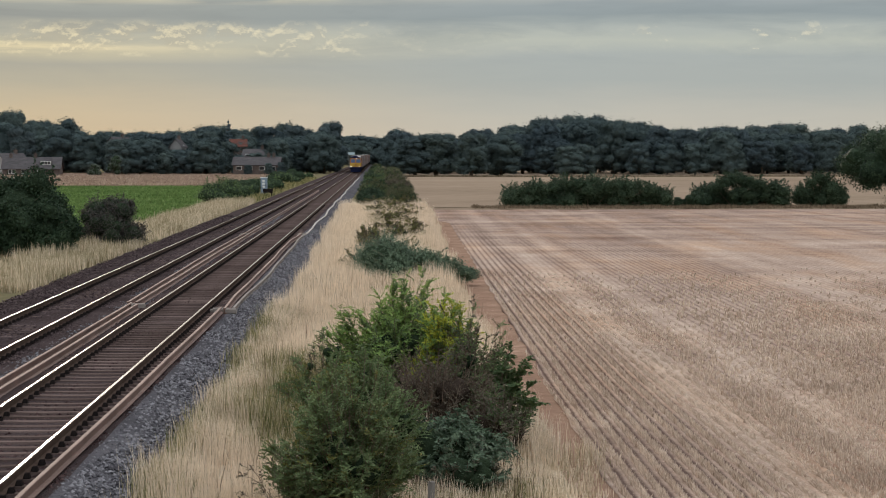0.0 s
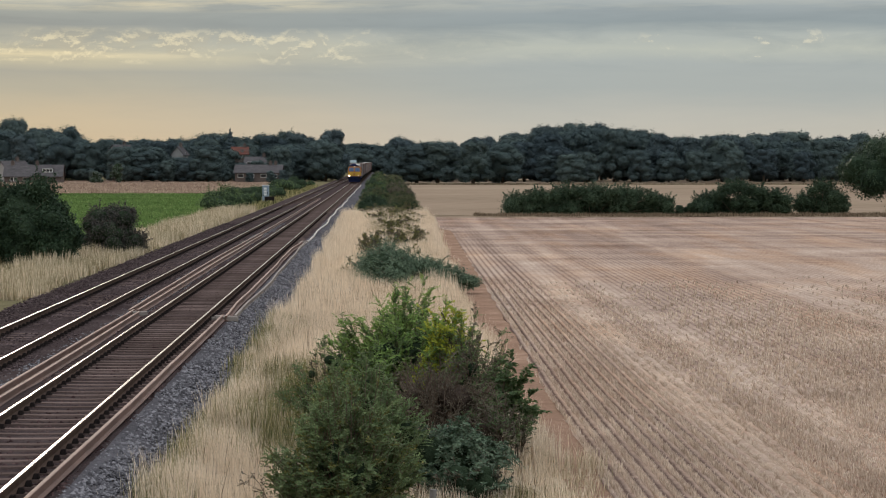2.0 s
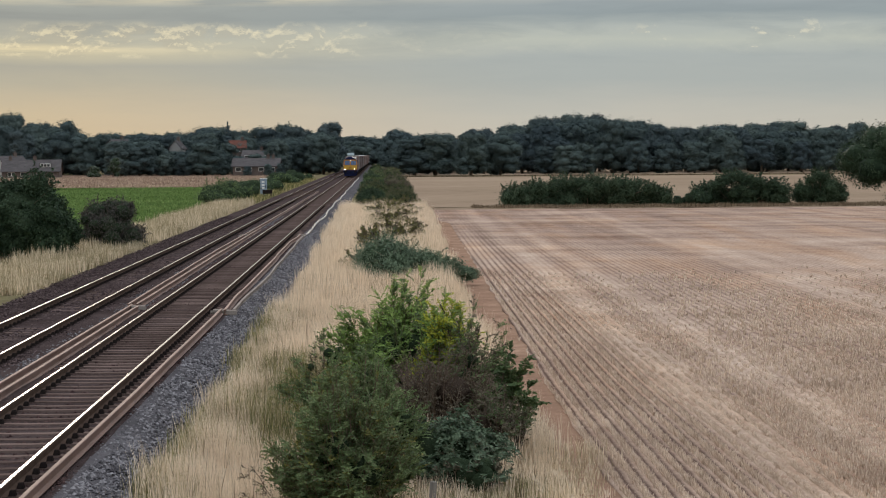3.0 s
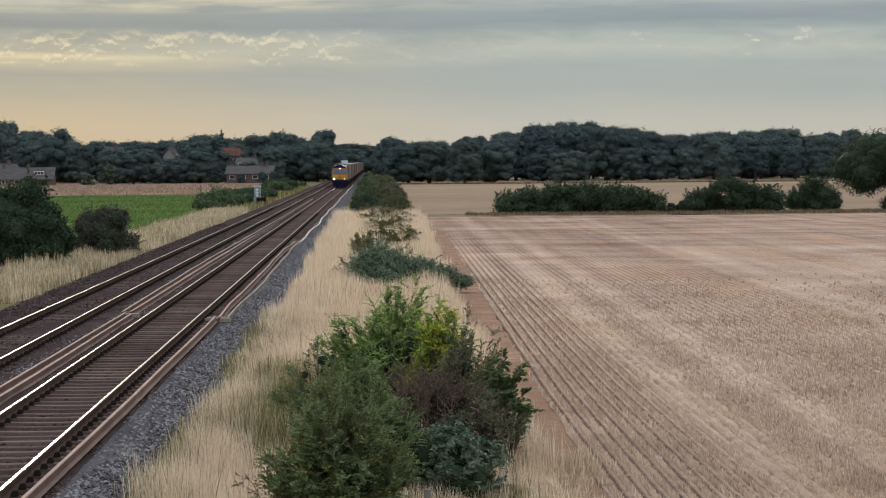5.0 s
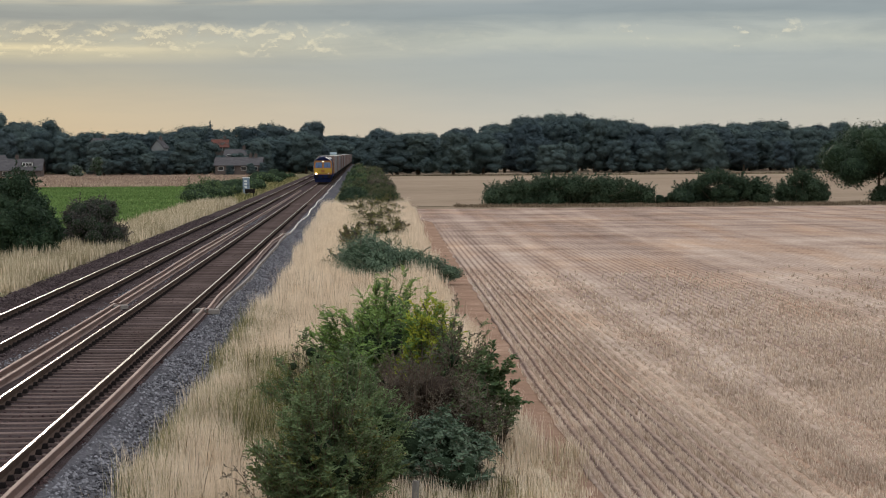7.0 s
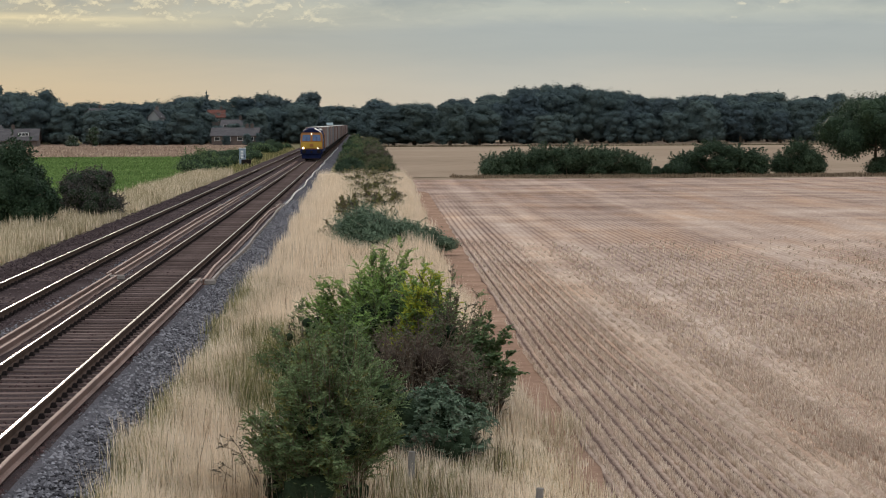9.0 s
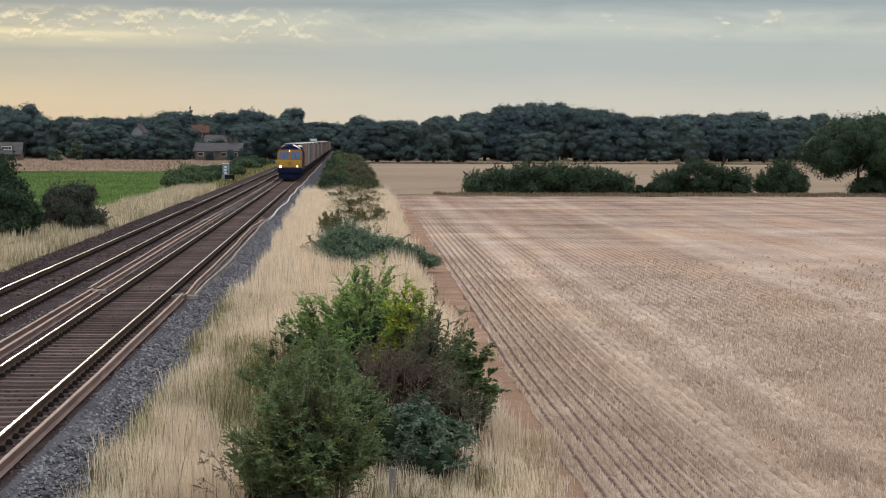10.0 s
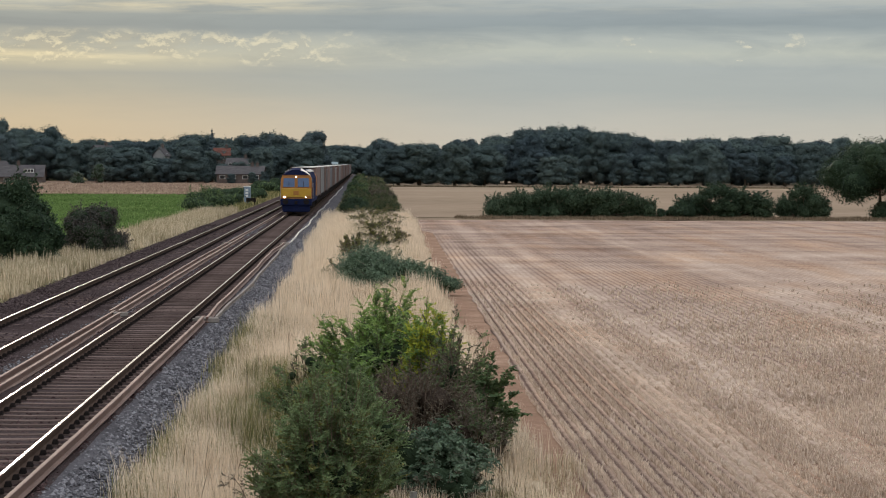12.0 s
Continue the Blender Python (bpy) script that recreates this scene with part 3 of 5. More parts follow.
def stones(name, x0, x1, y0, y1, z, n, size, mat, label, seed):
    rg = np.random.default_rng(seed)
    c = np.stack([rg.uniform(x0, x1, n), y0 + (y1 - y0) * rg.uniform(0, 1, n) ** 1.4, np.zeros(n)], -1)
    c[:, 2] = z(c[:, 0]) + rg.uniform(-0.01, 0.02, n)
    base = np.array([(1, 0, 0), (0, 1, 0), (-1, 0, 0), (0, -1, 0), (0.2, 0.1, 0.75), (0, 0, -0.7)])
    s = size * rg.uniform(0.55, 1.25, (n, 1, 1)) * (1 + rg.uniform(-0.35, 0.35, (n, 6, 3)))
    a = rg.uniform(0, 6.28, n)
    P = base[None] * s
    R = np.stack([np.cos(a), -np.sin(a), np.sin(a), np.cos(a)], -1).reshape(n, 2, 2)
    P[:, :, :2] = np.einsum("nij,nkj->nki", R, P[:, :, :2])
    V = (P + c[:, None]).reshape(-1, 3)
    f = np.array([(0, 1, 4), (1, 2, 4), (2, 3, 4), (3, 0, 4), (1, 0, 5), (2, 1, 5), (3, 2, 5), (0, 3, 5)])
    F = (np.arange(n)[:, None, None] * 6 + f[None]).reshape(-1, 3)
    return tagged(raw(name, V, F, mat), label, "ballast", kind="stuff")


stones("ballast_stones", -4.4, -2.95, 22, 130, lambda x: np.where(x < -4.05, -0.23, -0.24 - (x + 4.05) * 0.27), 27000, 0.038, M_STONE, "loose grey ballast stones on the shoulder", 11)
stones("ballast_stones", -7.95, -6.95, 40, 160, lambda x: -0.23 + 0 * x, 6000, 0.038, M_STONE, "loose grey ballast stones between the tracks", 12)
stones("ballast_stones", -7.0, -4.4, 26, 120, lambda x: -0.215 + 0 * x, 16000, 0.037, M_STONE_BROWN, "rust-brown ballast between the sleepers", 13)
stones("ballast_stones", -11.6, -7.9, 45, 160, lambda x: -0.215 + 0 * x, 20000, 0.034, M_STONE_DARK, "dark brown ballast on the second track", 14)


# ---- loose rails lying beside the running lines ----
def loose_rail(x, y0, y1, label, mat=M_RUST_PALE, wander=0.02, z=-0.05, step=6.0, seed=1):
    e = empty("loose_rail", label, "rail", (0, 0, 0), group="loose rails beside the tracks")
    rail("rail", x, y0, y1, z, e, mat, mat, step, wander, seed=seed)
    return e


loose_rail(-4.50, 10, 61, "pale rusty spare rail lying along the sleeper ends", z=0.0, seed=2)
loose_rail(-4.40, 61, 119, "pale rusty spare rail, slightly bent, beside the track", wander=0.04, z=-0.03, seed=3)
loose_rail(-4.22, 62, 118, "second thin rail lying on the ballast shoulder", M_GREY_PALE, 0.05, -0.08, seed=4)
loose_rail(-7.05, 20, 63, "rusty spare rail lying between the tracks", z=-0.04, seed=5)
loose_rail(-7.32, 20, 64, "second rusty spare rail lying between the tracks", z=-0.05, seed=6)
loose_rail(-7.2, 64, 130, "pale spare rail between the tracks", z=-0.05, seed=7)
loose_rail(-7.45, 64, 260, "pale spare rail between the tracks, farther on", z=-0.05, seed=8)


def block(x, y, label):
    bm = boxed(-0.22, 0.22, -0.10, 0.10, 0, 0.14, bevel=0.02)
    box(bm, -0.30, -0.16, -0.05, 0.05, 0.02, 0.10, bevel=0.01)
    ob = part("concrete_block", bm, M_GREY_PALE)
    ob.matrix_basis = pose(x, y, -0.2, 0, 0, 12)
    return tagged(ob, label, "block", "blocks at the rail ends")


block(-4.30, 61.2, "pale concrete block at the end of a loose rail")
block(-4.55, 61.6, "pale concrete block at the end of a loose rail")
block(-7.08, 63.4, "pale concrete block between the tracks")
block(-4.35, 119.5, "pale concrete block at the end of a loose rail")
block(-7.5, 119.5, "pale concrete block between the tracks")


def cable():
    """A cable that wanders along the shoulder."""
    bm = bmesh.new()
    pts = []
    y = 119.0
    while y < 420:
        pts.append((-4.15 + 0.07 * math.sin(y * 0.21) + 0.06 * math.sin(y * 0.083 + 1), y, -0.17 + 0.03 * math.sin(y)))
        y += 2.5
    for a, b in zip(pts, pts[1:]):
        tube(bm, a, b, 0.055, 0.055, 6)
    return tagged(part("cable", bm, M_CABLE), "pale cable winding along the ballast shoulder", "cable")


cable()


# ---- vegetation ----
def leaf_quads(C, N, size, rg, aspect=0.55, loose=0.55):
    """Pointed leaves: four-cornered, folded, at C facing roughly N."""
    n = len(C)
    N = N + rg.normal(0, loose, (n, 3))
    N /= np.linalg.norm(N, axis=1, keepdims=True) + 1e-9
    A = rg.normal(0, 1, (n, 3))
    A -= (A * N).sum(1, keepdims=True) * N
    A /= np.linalg.norm(A, axis=1, keepdims=True) + 1e-9
    B = np.cross(N, A)
    s = size * rg.uniform(0.6, 1.4, (n, 1))
    V = np.stack([C - A * s, C + B * s * aspect + N * s * 0.15, C + A * s, C - B * s * aspect + N * s * 0.15], 1).reshape(-1, 3)
    F = np.arange(n * 4).reshape(n, 4)
    return V, F


def foliage(lobes, count, size, seed, depth=0.22, stray=0.20, loose=0.55):
    """Leaves over the outside of many uneven lobes."""
    rg = np.random.default_rng(seed)
    area = np.array([(r[0] * r[1] + r[1] * r[2] + r[0] * r[2]) for _, r in lobes])
    which = rg.choice(len(lobes), int(count * 1.6), p=area / area.sum())
    c = np.array([l[0] for l in lobes], float)[which]
    r = np.array([l[1] for l in lobes], float)[which]
    d = rg.normal(0, 1, (len(which), 3))
    d /= np.linalg.norm(d, axis=1, keepdims=True)
    k = len(which)
    ph = which[:, None] * 1.7
    rag = 0.13 * np.sin(5.1 * d[:, :1] + 3.3 * d[:, 1:2] + ph) + 0.11 * np.sin(7.3 * d[:, 1:2] - 4.7 * d[:, 2:] + 2 * ph) + 0.08 * np.sin(13 * d[:, 2:] + 9 * d[:, :1] + ph)
    fac = 1 + rag - depth * rg.uniform(0, 1, (k, 1)) ** 0.7 + stray * np.abs(rg.normal(0, 1, (k, 1))) * (rg.uniform(0, 1, (k, 1)) > 0.7)
    P = c + d * r * fac
    keep = np.ones(len(P), bool)
    for k, (lc, lr) in enumerate(lobes):
        inside = (((P - np.array(lc)) / np.array(lr)) ** 2).sum(1) < 0.62
        keep &= ~inside | (which == k)
    keep &= P[:, 2] > 0.02
    P, d = P[keep][:count], d[keep][:count]
    return leaf_quads(P, d + np.array((0, 0, 0.35)), size, rg, 0.55, loose)


def cores(lobes, scale, seed, div=2):
    bm = bmesh.new()
    for i, (c, r) in enumerate(lobes):
        m = Matrix.LocRotScale(c, None, [a * scale for a in r])
        res = bmesh.ops.create_icosphere(bm, subdivisions=div, radius=1, matrix=m)
        for v in res["verts"]:
            v.co += (v.co - Vector(c)) * (0.22 * noise.noise(v.co * (2.2 / max(r)) + Vector((seed, i, 0))))
    return bm


def lobes_for(w, h, base, n, seed, squash=0.8, lean=0.0, big=0.24, small=0.14):
    """Uneven lobes filling an egg of width w between base and h."""
    rg = np.random.default_rng(seed)
    out = [((0, 0, base + (h - base) * 0.5), (w * 0.36, w * 0.36, (h - base) * 0.42))]
    for i in range(n):
        a, u = i * 2.4 + rg.uniform(-0.5, 0.5), rg.uniform(0.12, 0.95)
        rad = w * 0.5 * math.sin(math.pi * (0.18 + 0.70 * u)) * rg.uniform(0.55, 0.85)
        r = w * rg.uniform(small, big)
        out.append(((rad * math.cos(a) + lean * u, rad * math.sin(a), base + (h - base) * u * 0.93), (r, r, r * squash)))
    return out


def tree(label, h, w, base, seed, leaf, count, size, n=14, conifer=False, category="tree", core=0.86):
    t = empty("tree", label, category)
    bm = bmesh.new()
    top = h * (0.92 if conifer else 0.6)
    tube(bm, (0, 0, -0.1), (0.1, 0, top), 0.028 * h, 0.008 * h, 8)
    rg = np.random.default_rng(seed + 50)
    if conifer:
        lobes = []
        for i in range(n):
            u = i / (n - 1)
            z = base + (h - base) * u
            r = w * 0.5 * (1 - u) * rg.uniform(0.8, 1.1) + 0.15
            lobes.append(((rg.normal(0, 0.12 * r), rg.normal(0, 0.12 * r), z), (r, r, max(0.35, (h - base) / n * 0.9))))
    else:
        lobes = lobes_for(w, h, base, n, seed, 0.9, 0.0, 0.20, 0.09)
    for c, r in lobes[1:8]:
        tube(bm, (0.05, 0, min(c[2] * 0.7, top * 0.9)), c, 0.010 * h, 0.004 * h, 5)
    part("trunk", bm, M_BARK, t, "dark bark trunk and limbs")
    cr = part("crown", cores(lobes, core * 0.74, seed), leaf, t)
    V, F = foliage(lobes, count, size, seed, 0.3, 0.05, 0.4)
    raw("leaves", V, F, leaf, cr)
    return t


def bush(label, lobes, leaf, count, size, seed, at, core=M_CORE, name="bush", category="bush", turn=0, sprigs=0, group="", core_scale=0.72, reach=1.75):
    t = empty(name, label, category, at, turn, group)
    bm = bmesh.new()
    rg = np.random.default_rng(seed)
    for c, r in lobes:
        tube(bm, (c[0] * 0.3, c[1] * 0.3, -0.08), (c[0], c[1], c[2]), 0.03, 0.012, 5)
    ends = []
    for i in range(sprigs):
        c, r = lobes[rg.integers(len(lobes))]
        d = rg.normal(0, 1, 3)
        d[2] = abs(d[2]) * 1.2 + 0.5
        d /= np.linalg.norm(d)
        a = np.array(c) + d * np.array(r) * 0.75
        b = np.array(c) + d * np.array(r) * rg.uniform(1.15, reach)
        tube(bm, a, b, 0.010, 0.004, 4)
        ends += [a + (b - a) * k for k in np.linspace(0.25, 1, 9)]
    tagged(part("branchwork", bm, M_TWIG, t, "thin brown stems"), kind="stuff")
    # added dark lumps that paint the shade deep inside the bush
    tagged(part("shade_core", cores(lobes, core_scale, seed), core, t), kind="stuff")
    V, F = foliage(lobes, count, size, seed, 0.36, 0.2, 0.6)
    if ends:
        E = np.array(ends)
        E = np.repeat(E, 3, 0) + rg.normal(0, size * 0.7, (len(E) * 3, 3))
        V2, F2 = leaf_quads(E, rg.normal(0, 1, E.shape) + np.array((0, 0, 0.6)), size, rg)
        F = np.concatenate([F, F2 + len(V)])
        V = np.concatenate([V, V2])
    raw("leaves", V, F, leaf, t)
    return t


def strips(pts, r0, r1):
    """Three-sided stems along the points of shape (n, k, 3), tapering from r0 to r1."""
    n, k, _ = pts.shape
    rad = np.linspace(r0, r1, k)[None, :, None, None]
    ring = np.array([(1, 0, 0.2), (-0.5, 0.87, 0), (-0.5, -0.87, -0.2)])[None, None]
    V = (pts[:, :, None] + ring * rad).reshape(-1, 3)
    b = (np.arange(n)[:, None] * k + np.arange(k - 1)[None]).ravel() * 3
    F = np.concatenate([np.stack([b + i, b + (i + 1) % 3, b + 3 + (i + 1) % 3, b + 3 + i], -1) for i in range(3)])
    return V, F


def thicket(label, at, w, d, h, stems, leaf, size, seed, twigs=13, leaves=14, arch=0.0, reach=0.15, droop=0.15, core=M_CORE, core_scale=0.55,
            lean=(0, 0), aspect=0.5, low=0.25, dome=0.42, stem=0.011, turned=None):
    """A shrub grown from the ground: curved stems, side twigs, leaves in two ranks along each twig."""
    rg = np.random.default_rng(seed)
    t = empty("shrub", label, "shrub", at)
    az, rr = rg.uniform(0, 2 * math.pi, stems), np.sqrt(rg.uniform(0, 1, stems))
    out = np.stack([np.cos(az), np.sin(az), 0 * az], -1)
    tip = out * rr[:, None] * np.array((w / 2, d / 2, 0)) + np.array((lean[0], lean[1], 0))
    lump = 1 + 0.14 * np.sin(az * 3 + seed) + 0.1 * np.sin(az * 5 + 2 * seed)
    tip[:, 2] = h * (1 - dome * rr ** 2) * lump * rg.uniform(0.66, 1.06, stems)
    base = tip * np.array((0.35, 0.35, 0)) + np.append(rg.normal(0, 0.06, (stems, 2)), np.full((stems, 1), -0.05), 1)
    mid = base + (tip - base) * np.array((0.3, 0.3, 0.7 + arch))

    def along(i, u):
        u = u[:, None]
        return (1 - u) ** 2 * base[i] + 2 * u * (1 - u) * mid[i] + u * u * tip[i]
    us = np.linspace(0, 1, 7)
    idx = np.arange(stems)
    P = np.stack([along(idx, np.full(stems, u)) for u in us], 1)
    V1, F1 = strips(P, stem, stem * 0.3)
    k = np.repeat(idx, twigs)
    u = low + (1 - low) * rg.uniform(0, 1, len(k)) ** 0.8
    S = along(k, u)
    T = along(k, np.minimum(u + 0.05, 1.05)) - S
    T /= np.linalg.norm(T, axis=1, keepdims=True) + 1e-9
    D = T * 0.7 + out[k] * 0.45 * rr[k][:, None] + rg.normal(0, 0.5, S.shape) + np.array((0, 0, 0.2))
    D /= np.linalg.norm(D, axis=1, keepdims=True)
    ln = reach * (w + h) / 2 * rg.uniform(0.5, 1.3, len(k)) * (1.25 - 0.55 * u)
    vs = np.linspace(0, 1, 4)

    def twig(v):
        v = v[:, None] if isinstance(v, np.ndarray) else v
        return S + D * ln[:, None] * v - np.array((0, 0, 1.0)) * droop * ln[:, None] * v * v
    Q = np.stack([twig(v) for v in vs], 1)
    V2, F2 = strips(Q, stem * 0.4, stem * 0.2)
    tagged(raw("branchwork", np.concatenate([V1, V2]), np.concatenate([F1, F2 + len(V1)]), M_TWIG, t), "thin brown stems and twigs", kind="stuff")
    # added dark lumps stand in for shade behind the leaves
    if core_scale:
        tagged(part("shade_core", cores([((c[0] + lean[0] * 0.5, c[1] * d / w, c[2]), r) for c, r in lobes_for(w * 0.74, h * 0.78, 0.0, 16, seed, 1.0, 0.0, 0.30, 0.22)], core_scale, seed), core, t), kind="stuff")
    C, A, N = [], [], []
    side = np.cross(D, np.array((0, 0, 1.0)))
    side /= np.linalg.norm(side, axis=1, keepdims=True) + 1e-9
    for q in range(leaves):
        v = (q + rg.uniform(0.2, 1.0, len(k))) / leaves
        ax = D * 0.6 + side * (1 if q % 2 else -1) * 0.9 + rg.normal(0, 0.3, D.shape)
        ax /= np.linalg.norm(ax, axis=1, keepdims=True)
        C.append(twig(v) + ax * size * 0.9)
        A.append(ax)
        N.append(np.array((0, 0, 0.9)) + out[k] * 0.5 + rg.normal(0, 0.4, D.shape))
    C, A, N = np.concatenate(C), np.concatenate(A), np.concatenate(N)
    ok = C[:, 2] > 0.02
    C, A, N = C[ok], A[ok], N[ok]
    N -= (N * A).sum(1, keepdims=True) * A
    N /= np.linalg.norm(N, axis=1, keepdims=True) + 1e-9
    B = np.cross(N, A)
    z = size * rg.uniform(0.6, 1.35, (len(C), 1))
    V = np.stack([C - A * z, C + B * z * aspect + N * z * 0.15, C + A * z - N * z * 0.1, C - B * z * aspect + N * z * 0.15], 1).reshape(-1, 3)
    slots = None
    if turned:
        whim = np.tile(rg.uniform(0, 1, len(k)), leaves)[ok]
        slots = (whim < turned[1]).astype(int).tolist()
    raw("leaves", V, np.arange(len(V)).reshape(-1, 4), [leaf, turned[0]] if turned else leaf, t, slots=slots)
    return t


# shrubs on the strip between the railway and the field
thicket("dark moss-green dense shrub in dry grass", (-0.52, 26.5, GZ), 1.9, 1.8, 1.95, 170, M_LEAF_DEEP, 0.021, 21, twigs=20, leaves=16, turned=(M_LEAF_OLIVE, 0.14))
thicket("few long arching sprigs beside the dark shrub", (-1.0, 26.6, GZ), 1.2, 0.8, 1.15, 9, M_LEAF_BROWN, 0.02, 121, twigs=7, leaves=8, arch=0.3, core_scale=0, lean=(-0.35, 0))
thicket("soft green shrub with fine leaves", (-0.25, 30.8, GZ), 1.9, 2.0, 1.8, 150, M_LEAF_MOSS, 0.022, 22, twigs=18, leaves=16)
thicket("low blue-green bramble with arching leaves", (0.85, 31.3, GZ), 2.2, 2.0, 1.0, 190, M_LEAF_BRAMBLE, 0.027, 23, twigs=14, leaves=14, arch=0.45, droop=0.45, aspect=0.62, core_scale=0.62)
thicket("bright green tall shrub on the grass strip", (0.30, 38.8, GZ), 2.6, 2.4, 2.3, 190, M_LEAF_GREEN, 0.030, 24, twigs=18, leaves=16, reach=0.14, turned=(M_LEAF_MOSS, 0.35))
thicket("shrub with yellow-green turning leaves", (1.05, 37.6, GZ), 1.1, 0.9, 2.4, 55, M_LEAF_YELLOW, 0.029, 25, twigs=16, leaves=14, low=0.45, core_scale=0.3, turned=(M_LEAF_GREEN, 0.45))
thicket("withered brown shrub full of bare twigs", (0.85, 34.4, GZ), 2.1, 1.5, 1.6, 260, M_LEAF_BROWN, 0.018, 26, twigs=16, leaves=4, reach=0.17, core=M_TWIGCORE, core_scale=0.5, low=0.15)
thicket("olive-green shrub grown through with dead twigs", (1.5, 37.2, GZ), 1.5, 1.6, 2.0, 120, M_LEAF_MOSS, 0.026, 31, twigs=15, leaves=9, turned=(M_LEAF_BROWN, 0.4), core_scale=0.45)
thicket("green shrub leaning over the field edge", (1.8, 35.4, GZ), 0.95, 1.0, 1.45, 26, M_LEAF_DARK, 0.045, 27, twigs=11, leaves=13, lean=(0.28, 0), reach=0.22, droop=0.3, core_scale=0.3)
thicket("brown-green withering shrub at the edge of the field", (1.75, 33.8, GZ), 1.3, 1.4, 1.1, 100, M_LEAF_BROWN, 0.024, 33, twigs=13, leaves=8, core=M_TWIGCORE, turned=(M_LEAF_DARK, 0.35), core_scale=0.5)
thicket("low moss-green undergrowth at the field edge", (1.2, 30.3, GZ), 1.3, 1.0, 0.6, 50, M_LEAF_BRAMBLE, 0.026, 32, twigs=10, leaves=10, turned=(M_LEAF_BROWN, 0.3))
thicket("thin brownish-green shrub in pale grass", (-1.0, 40.8, GZ), 1.3, 1.0, 1.6, 30, M_LEAF_MOSS, 0.026, 28, twigs=11, leaves=9, turned=(M_LEAF_BROWN, 0.4), core_scale=0.3)
thicket("dull green weedy shrub by the grass", (-0.9, 36.2, GZ), 2.0, 2.2, 1.3, 110, M_LEAF_MOSS, 0.024, 29, twigs=14, leaves=13, turned=(M_LEAF_OLIVE, 0.3), core_scale=0.45)
bush("dark green bramble mound spilling over the field edge",
     [((-0.3, 0, 0.75), (0.9, 1.6, 0.75)), ((0.5, -0.4, 0.72), (1.0, 1.5, 0.7)), ((1.3, -0.8, 0.72), (0.9, 1.3, 0.55)), ((2.1, -1.2, 0.58), (0.75, 1.0, 0.42)),
      ((-0.1, 1.5, 0.95), (0.8, 1.4, 0.72)), ((2.8, -1.5, 0.42), (0.55, 0.7, 0.28)), ((0.2, -1.4, 0.45), (1.0, 0.9, 0.45))],
     M_LEAF_BRAMBLE, 30000, 0.038, 30, (0.2, 80.5, GZ), sprigs=60, core_scale=0.85)
for k, (bx, by, w, h) in enumerate([(1.2, 116, 2.4, 1.0), (0.2, 122, 1.6, 1.0), (1.9, 128, 1.4, 0.8), (-0.6, 108, 1.0, 1.3), (0.8, 140, 2.2, 1.0), (1.5, 135, 1.8, 0.8), (0.1, 148, 1.8, 0.9), (1.8, 153, 1.9, 0.8), (0.9, 162, 2.2, 0.9), (-0.5, 168, 1.6, 0.9), (2.1, 172, 2.0, 0.9), (0.7, 180, 2.4, 1.0), (2.2, 190, 2.2, 1.0), (-0.8, 188, 2.0, 1.0)]):
    thicket("yellow-green weedy shrub in the dry grass", (bx, by, GZ), w * 1.2, 1.6, h, 60, M_LEAF_OLIVE, 0.042, 40 + k, twigs=12, leaves=9, core_scale=0.3, turned=(M_LEAF_BROWN, 0.45), stem=0.014)["group"] = "weedy shrubs on the strip"
for k, (bx, by, w, h) in enumerate([(-1.15, 86, 1.0, 1.05), (-0.55, 90, 1.1, 1.2), (-0.1, 97, 1.3, 1.0), (1.3, 101, 1.2, 0.9), (-0.9, 104, 0.9, 1.2)]):
    thicket("thin olive-brown weeds with bare seed heads", (bx, by, GZ), w, 1.2, h, 26, M_LEAF_OLIVE, 0.034, 140 + k, twigs=9, leaves=7, core_scale=0, turned=(M_LEAF_BROWN, 0.5), stem=0.016)
# scrub hedge beside the line
for k in range(50):
    row, yy = k % 2, 203 + (k // 2) * 13 + 3 * math.sin(k * 5)
    leaf, word = ((M_LEAF_HEDGE, "dark green"), (M_LEAF_SCRUB, "dull olive"), (M_LEAF_DARK, "deep green"), (M_LEAF_BROWN, "brownish withered"), (M_LEAF_SCRUB, "dull olive"), (M_LEAF_SCRUB, "dull olive"))[k % 6]
    w = 3.0 + 0.5 * math.sin(k * 2.3)
    h = (1.35 if row == 0 else 0.95) + min(0.8, 0.12 * (k // 2)) + 0.2 * math.sin(k * 1.7)
    bush("%s scrub along the railway" % word, lobes_for(w, h, 0.0, 16, 60 + k, 0.9, 0.0, 0.21, 0.12), leaf, 9000 if k < 12 else 4500, 0.05 if k < 12 else 0.065, 60 + k,
         ((-0.75, 1.75)[row] + 0.35 * math.sin(k * 3.1), yy, GZ), group="scrub beside the railway", core_scale=0.72, sprigs=90 if k < 12 else 30)
# bushes beyond the tracks
bush("large dark green laurel-like bush", lobes_for(4.9, 3.8, 0.0, 34, 90, 1.0, 0.0, 0.19, 0.09), M_LEAF_LAUREL, 30000, 0.07, 90, (-17.3, 105, GZ), sprigs=90, core_scale=0.78)
bush("low dark green bush at the foot of the laurel", lobes_for(3.4, 2.3, 0.0, 22, 96, 0.9, 0.0, 0.2, 0.1), M_LEAF_LAUREL, 14000, 0.065, 96, (-15.9, 103, GZ), sprigs=60, core_scale=0.78)
bush("dark purplish bush with fine leaves", lobes_for(3.9, 2.3, 0.0, 28, 91, 0.9, 0.0, 0.19, 0.09), M_LEAF_PURPLE, 17000, 0.045, 91, (-13.9, 112, GZ), sprigs=110, core_scale=0.78)
